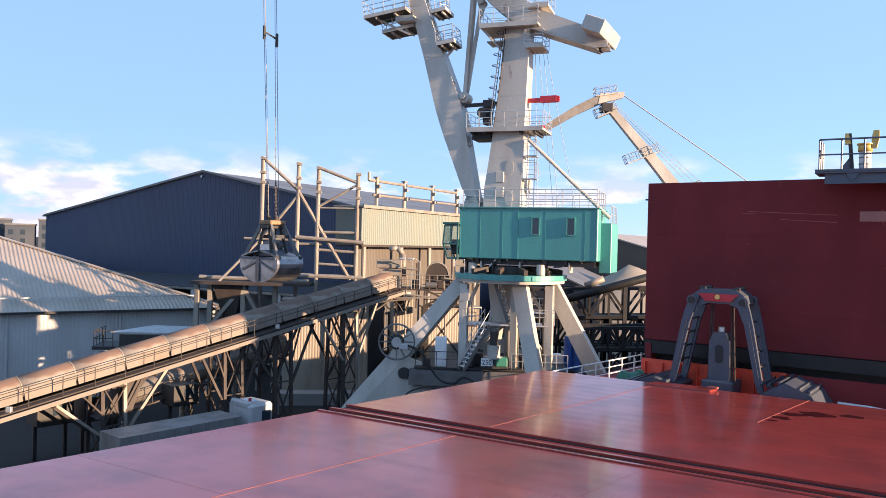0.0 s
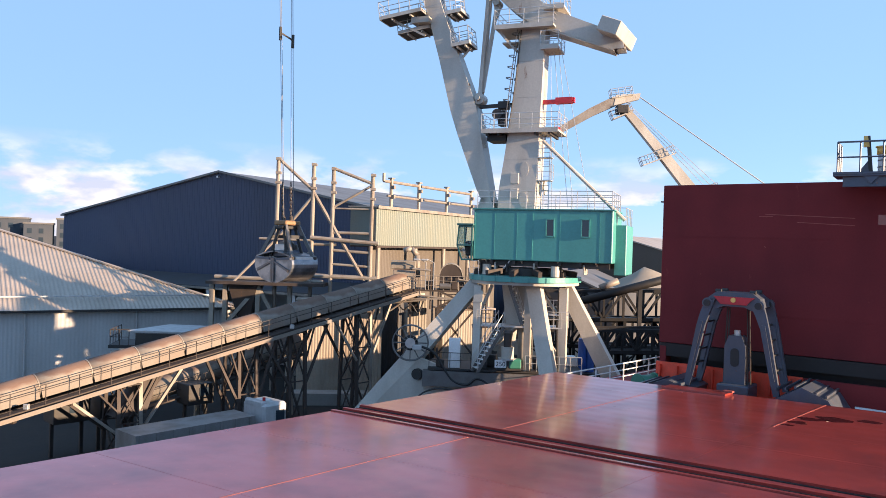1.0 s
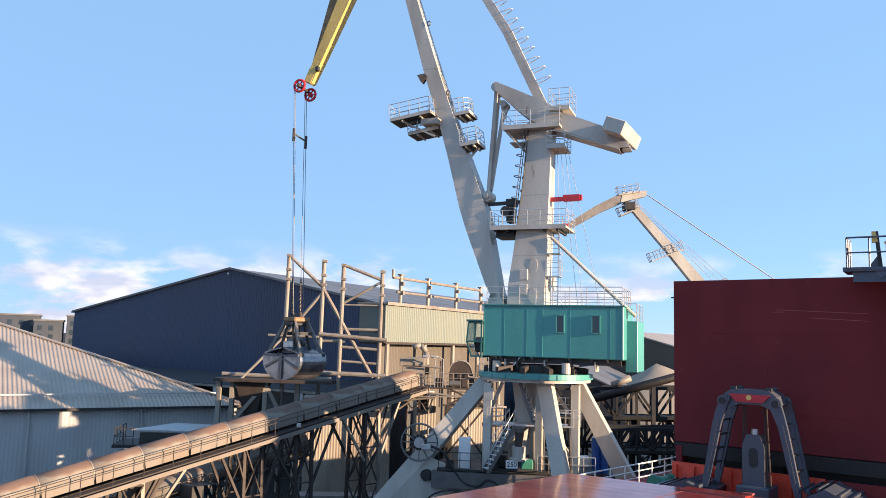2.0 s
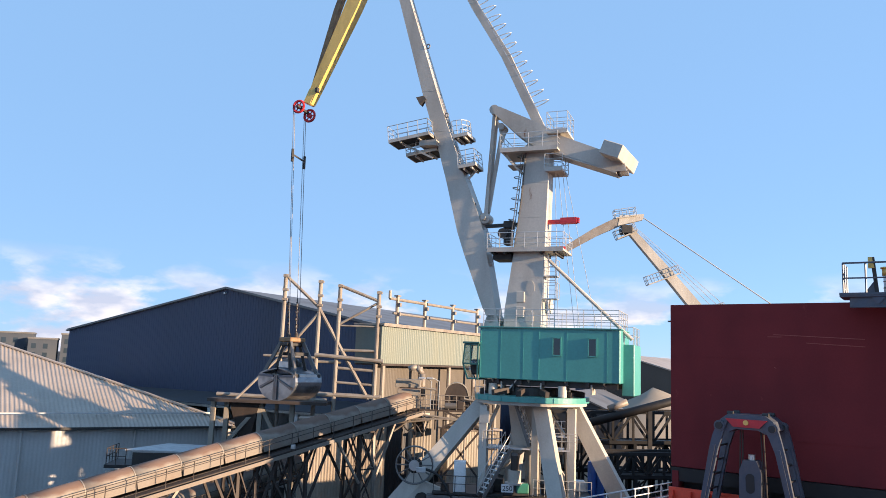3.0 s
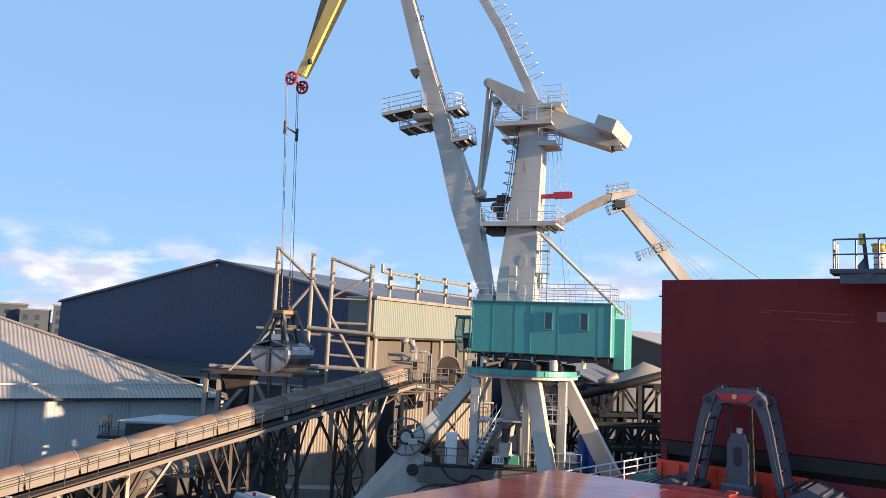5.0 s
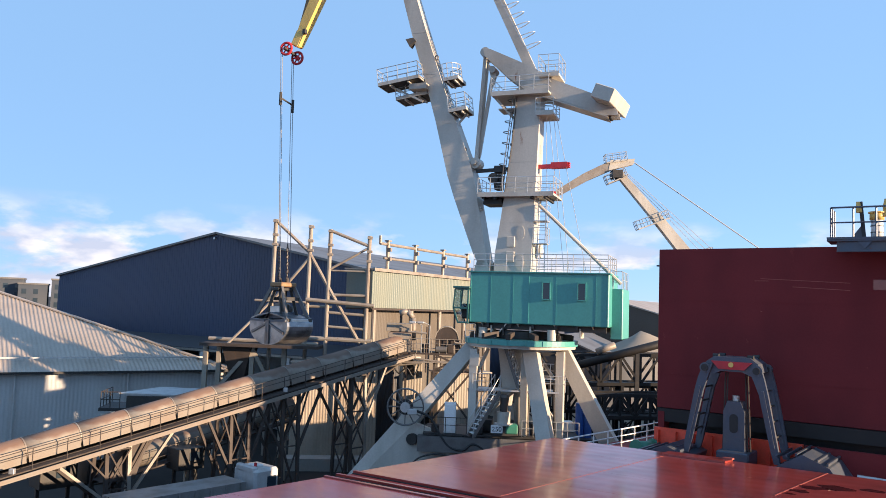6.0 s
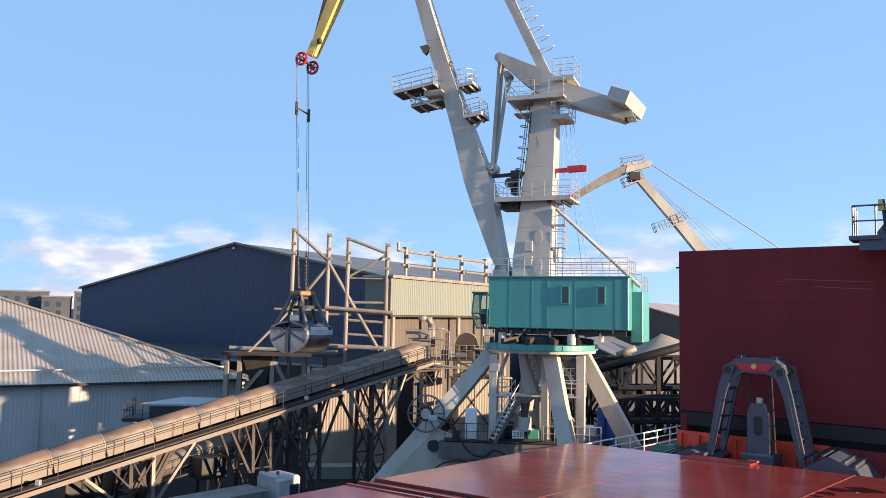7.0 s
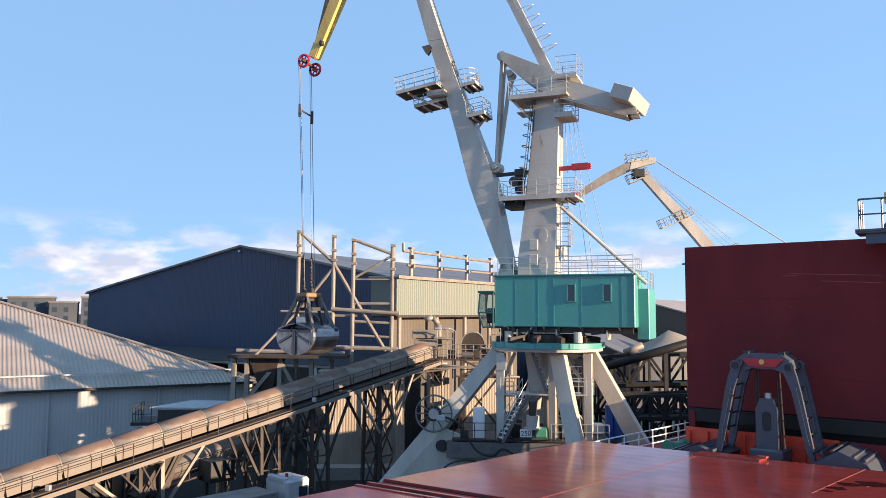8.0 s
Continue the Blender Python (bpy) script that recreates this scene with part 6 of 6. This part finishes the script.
part("vent_horn", girder(B(), [((2.3, 0.5, 17.3), (0.1, 0, 0), (0, 0.16, 0)), ((2.35, 0.5, 17.75), (0.16, 0, 0), (0, 0.16, 0)), ((2.38, 0.5, 18.1), (0.12, 0, 0), (0, 0.14, 0))]), YELLOW, mast)
part("strut", beam(B(), (1.45, 0.4, 16.26), (1.3, 0.4, 18.0), 0.16, 0.16), DARK, mast)
part("strut_brace", plate(B(), [(0.85, 0.45, 16.26), (1.45, 0.45, 16.26), (1.4, 0.45, 17.0)], 0.06, (0, 1, 0)), GRABSTEEL, mast)
part("lever_lamp", girder(B(), [((1.25, 0.4, 17.5), (0.13, 0, 0), (0, 0.12, 0)), ((1.2, 0.4, 18.0), (0.08, 0, 0), (0, 0.1, 0))]), YELLOW, mast)

# ---- second crane far along the quay ----
fc = thing("far_crane", pose(0, 110, 0), "distant pale harbour crane with a yellow tipped jib", "crane")
part("boom", girder(B(), [((23.0, 0, 32.3), (0, 0.5, 0), (0.36, 0, 0.3)), ((28.2, 0, 26.4), (0, 0.6, 0), (0.5, 0, 0.4)), ((42, 0, 10), (0, 0.8, 0), (0.85, 0, 0.65))]), CRANE, fc)
part("jib", girder(B(), [((13.7, 0, 28.9), (0, 0.35, 0), (0.25, 0, -0.35)), ((18.2, 0, 31.7), (0, 0.4, 0), (0.3, 0, -0.5)), ((21.6, 0, 33.4), (0, 0.45, 0), (0.25, 0, -0.6))]), SCAFF, fc, "rusty yellow jib")
part("jib_tail", girder(B(), [((21.5, 0, 33.45), (0, 0.5, 0), (0.15, 0, 0.75)), ((25.0, 0, 34.1), (0, 0.4, 0), (0.1, 0, 0.42))]), CRANE, fc)
part("sheave", tube(B(), (13.5, -0.4, 28.8), (13.5, 0.4, 28.8), 0.75, 20), RED, fc)
part("head_frame", box(B(), (22.6, 0, 32.2), (1.6, 1.8, 1.2), bevel=0.1), DARK, fc)
part("tie_rope", tube(B(), (25.0, 0, 34.1), (44.0, 0, 21.6), 0.08, 6), GALV, fc)
for k in range(3):
    part("stay_rope", tube(B(), (24.0, 0.2 * k, 32.6 - 0.2 * k), (40.0 - k * 0.8, 0.2 * k, 18.8 - 0.3 * k), 0.045, 5), GALV, fc)


def far_deck(x0, x1, z, tilt):
    m = Matrix.Rotation(radians(tilt), 4, "Y")
    part("walkway", box(B(), ((x0 + x1) / 2, 0, z), (x1 - x0, 1.6, 0.16), m), CRANE, fc)
    r = railing(fc, [(x0, -0.8, 0), (x1, -0.8, 0), (x1, 0.8, 0), (x0, 0.8, 0), (x0, -0.8, 0)], 1.2, 0.9, GALV, 0.05)
    c = Vector(((x0 + x1) / 2, 0, 0))
    r.matrix_basis = Matrix.Translation((c.x, 0, z)) @ m @ Matrix.Translation(-c)


far_deck(25.5, 30.3, 25.3, -22)
far_deck(21.2, 24.2, 31.4, -24)
far_deck(21.0, 24.0, 34.0, -10)
far_deck(34.3, 36.6, 20.7, -24)
part("base_tower", girder(B(), [((43, 0, 0), (2.5, 0, 0), (0, 2.5, 0)), ((42, 0, 14), (1.6, 0, 0), (0, 1.6, 0))]), CRANE, fc)

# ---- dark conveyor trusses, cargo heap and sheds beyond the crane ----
# bridge steel is coloured near black so it reads as shaded
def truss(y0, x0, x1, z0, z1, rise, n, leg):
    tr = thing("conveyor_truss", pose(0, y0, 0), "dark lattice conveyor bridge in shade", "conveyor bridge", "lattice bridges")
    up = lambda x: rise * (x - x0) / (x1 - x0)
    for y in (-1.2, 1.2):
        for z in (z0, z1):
            part("chord", beam(B(), (x0, y, z), (x1, y, z + rise), 0.3, 0.3), SHADEBLACK, tr)
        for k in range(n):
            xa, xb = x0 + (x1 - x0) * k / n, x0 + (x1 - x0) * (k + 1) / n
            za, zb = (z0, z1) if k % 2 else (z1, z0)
            part("diagonal", beam(B(), (xa, y, za + up(xa)), (xb, y, zb + up(xb)), 0.2, 0.2), SHADEBLACK, tr)
            part("upright", beam(B(), (xa, y, z0 + up(xa)), (xa, y, z1 + up(xa)), 0.2, 0.2, Vector((1, 0, 0))), SHADEBLACK, tr)
    part("belt_deck", beam(B(), (x0, 0, z0 - 0.1), (x1, 0, z0 - 0.1 + rise), 2.2, 0.3), SHADEBLACK, tr)
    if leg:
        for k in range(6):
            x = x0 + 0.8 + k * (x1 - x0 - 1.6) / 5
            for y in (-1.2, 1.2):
                part("leg", beam(B(), (x, y, 0), (x, y, z0 + up(x)), 0.28, 0.28, Vector((1, 0, 0))), SHADEBLACK, tr)
            part("leg_brace", beam(B(), (x, -1.2, 0.5), (x + 2.4, -1.2, z0 - 0.3), 0.14, 0.14), SHADEBLACK, tr)
            part("leg_brace", beam(B(), (x + 2.4, -1.2, 0.5), (x, -1.2, z0 - 0.3), 0.14, 0.14), SHADEBLACK, tr)


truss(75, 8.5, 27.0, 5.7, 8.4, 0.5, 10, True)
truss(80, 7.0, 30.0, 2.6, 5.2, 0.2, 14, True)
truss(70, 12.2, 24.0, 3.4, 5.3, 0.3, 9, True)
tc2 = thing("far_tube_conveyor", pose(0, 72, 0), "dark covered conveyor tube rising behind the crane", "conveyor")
# tube takes the same shade colour as the bridges
part("tube", tube(B(), (10.5, 0, 7.3), (24, 0, 11.3), 0.38, 18), SHADEBLACK, tc2, "", True)
part("bend", tube(B(), (13.3, 0.2, 8.9), (15.0, 0.2, 9.6), 0.3, 14), SCAFF, tc2, "", True)
for x in (12, 17, 22):
    part("leg", beam(B(), (x, 0, 0), (x, 0, 7.2 + (x - 10.5) * 0.3), 0.35, 0.35, Vector((1, 0, 0))), DARK, tc2)
bm = B()
bmesh.ops.create_grid(bm, x_segments=40, y_segments=40, size=1)
for v in bm.verts:
    r = math.hypot(v.co.x, v.co.y)
    v.co.z = max(0, 1 - r) * 1.0 + 0.06 * noise.noise(v.co * 4) * max(0, 1 - r)
heap = part("bulk_mound", bm, BULK, None, "", True)
heap.matrix_basis = Matrix.Translation((24, 100, -0.2)) @ Matrix.Diagonal((22, 16, 10.6, 1))
tagged(heap, "pale heap of loose bulk cargo behind the crane", "heap")


def far_shed(m, w, l, eave, ridge, wall, roof, label):
    t = thing("far_shed", m, label, "shed", "distant sheds")
    bm = B()
    plate(bm, [(-w / 2, 0, 0), (w / 2, 0, 0), (w / 2, 0, eave), (0, 0, ridge), (-w / 2, 0, eave)], 0.3, (0, 1, 0))
    part("gable_wall", bm, wall, t)
    for s in (-1, 1):
        part("side_wall", box(B(), (s * w / 2, l / 2, eave / 2), (0.3, l, eave)), wall, t)
        part("roof", plate(B(), [(s * (w / 2 + 0.4), -0.4, eave - 0.15), (0, -0.4, ridge + 0.1), (0, l, ridge + 0.1), (s * (w / 2 + 0.4), l, eave - 0.15)], 0.2, (0, 0, 1)), roof, t)
    return t


far_shed(pose(24.5, 122, 0, 0, 0, -30), 26, 60, 11.2, 14.6, SHADETAN, ROOF, "distant shed with walls coloured as shaded and a pale sheet roof")
far_shed(pose(12.5, 92, 0, 0, 0, -20), 12, 20, 7.2, 9.6, DARKCLAD, DARKROOF, "low dark shed with a sheet roof behind the crane")


# far town buildings on the horizon
def town_house(x, y, w, h):
    t = thing("town_building", pose(x, y, 0, 0, 0, 25), "distant grey block with rows of windows", "building", "distant buildings")
    part("wall", box(B(), (0, 0, h / 2), (w, 12, h)), TOWN, t)
    part("roof", box(B(), (0, 0, h + 0.3), (w + 0.6, 12.6, 0.6)), DARKROOF, t)
    win = None
    for i in range(max(2, int(w / 4))):
        for z in (h - 2.6, h - 6.0, h - 9.4):
            at = Matrix.Translation((-w / 2 + 2 + i * 4, -6.03, z))
            if win is None:
                win = part("window", box(B(), (0, 0, 0), (1.6, 0.1, 1.9)), GLASS, t)
                win.matrix_basis = at
            else:
                again(win, at, t)


for x, y, w, h in ((-176, 300, 16, 17.5), (-163, 300, 10, 15.6), (-153, 303, 8, 17.6), (-146, 310, 10, 16.6), (-190, 305, 14, 16.5), (-205, 310, 16, 17.6)):
    town_house(x, y, w, h)
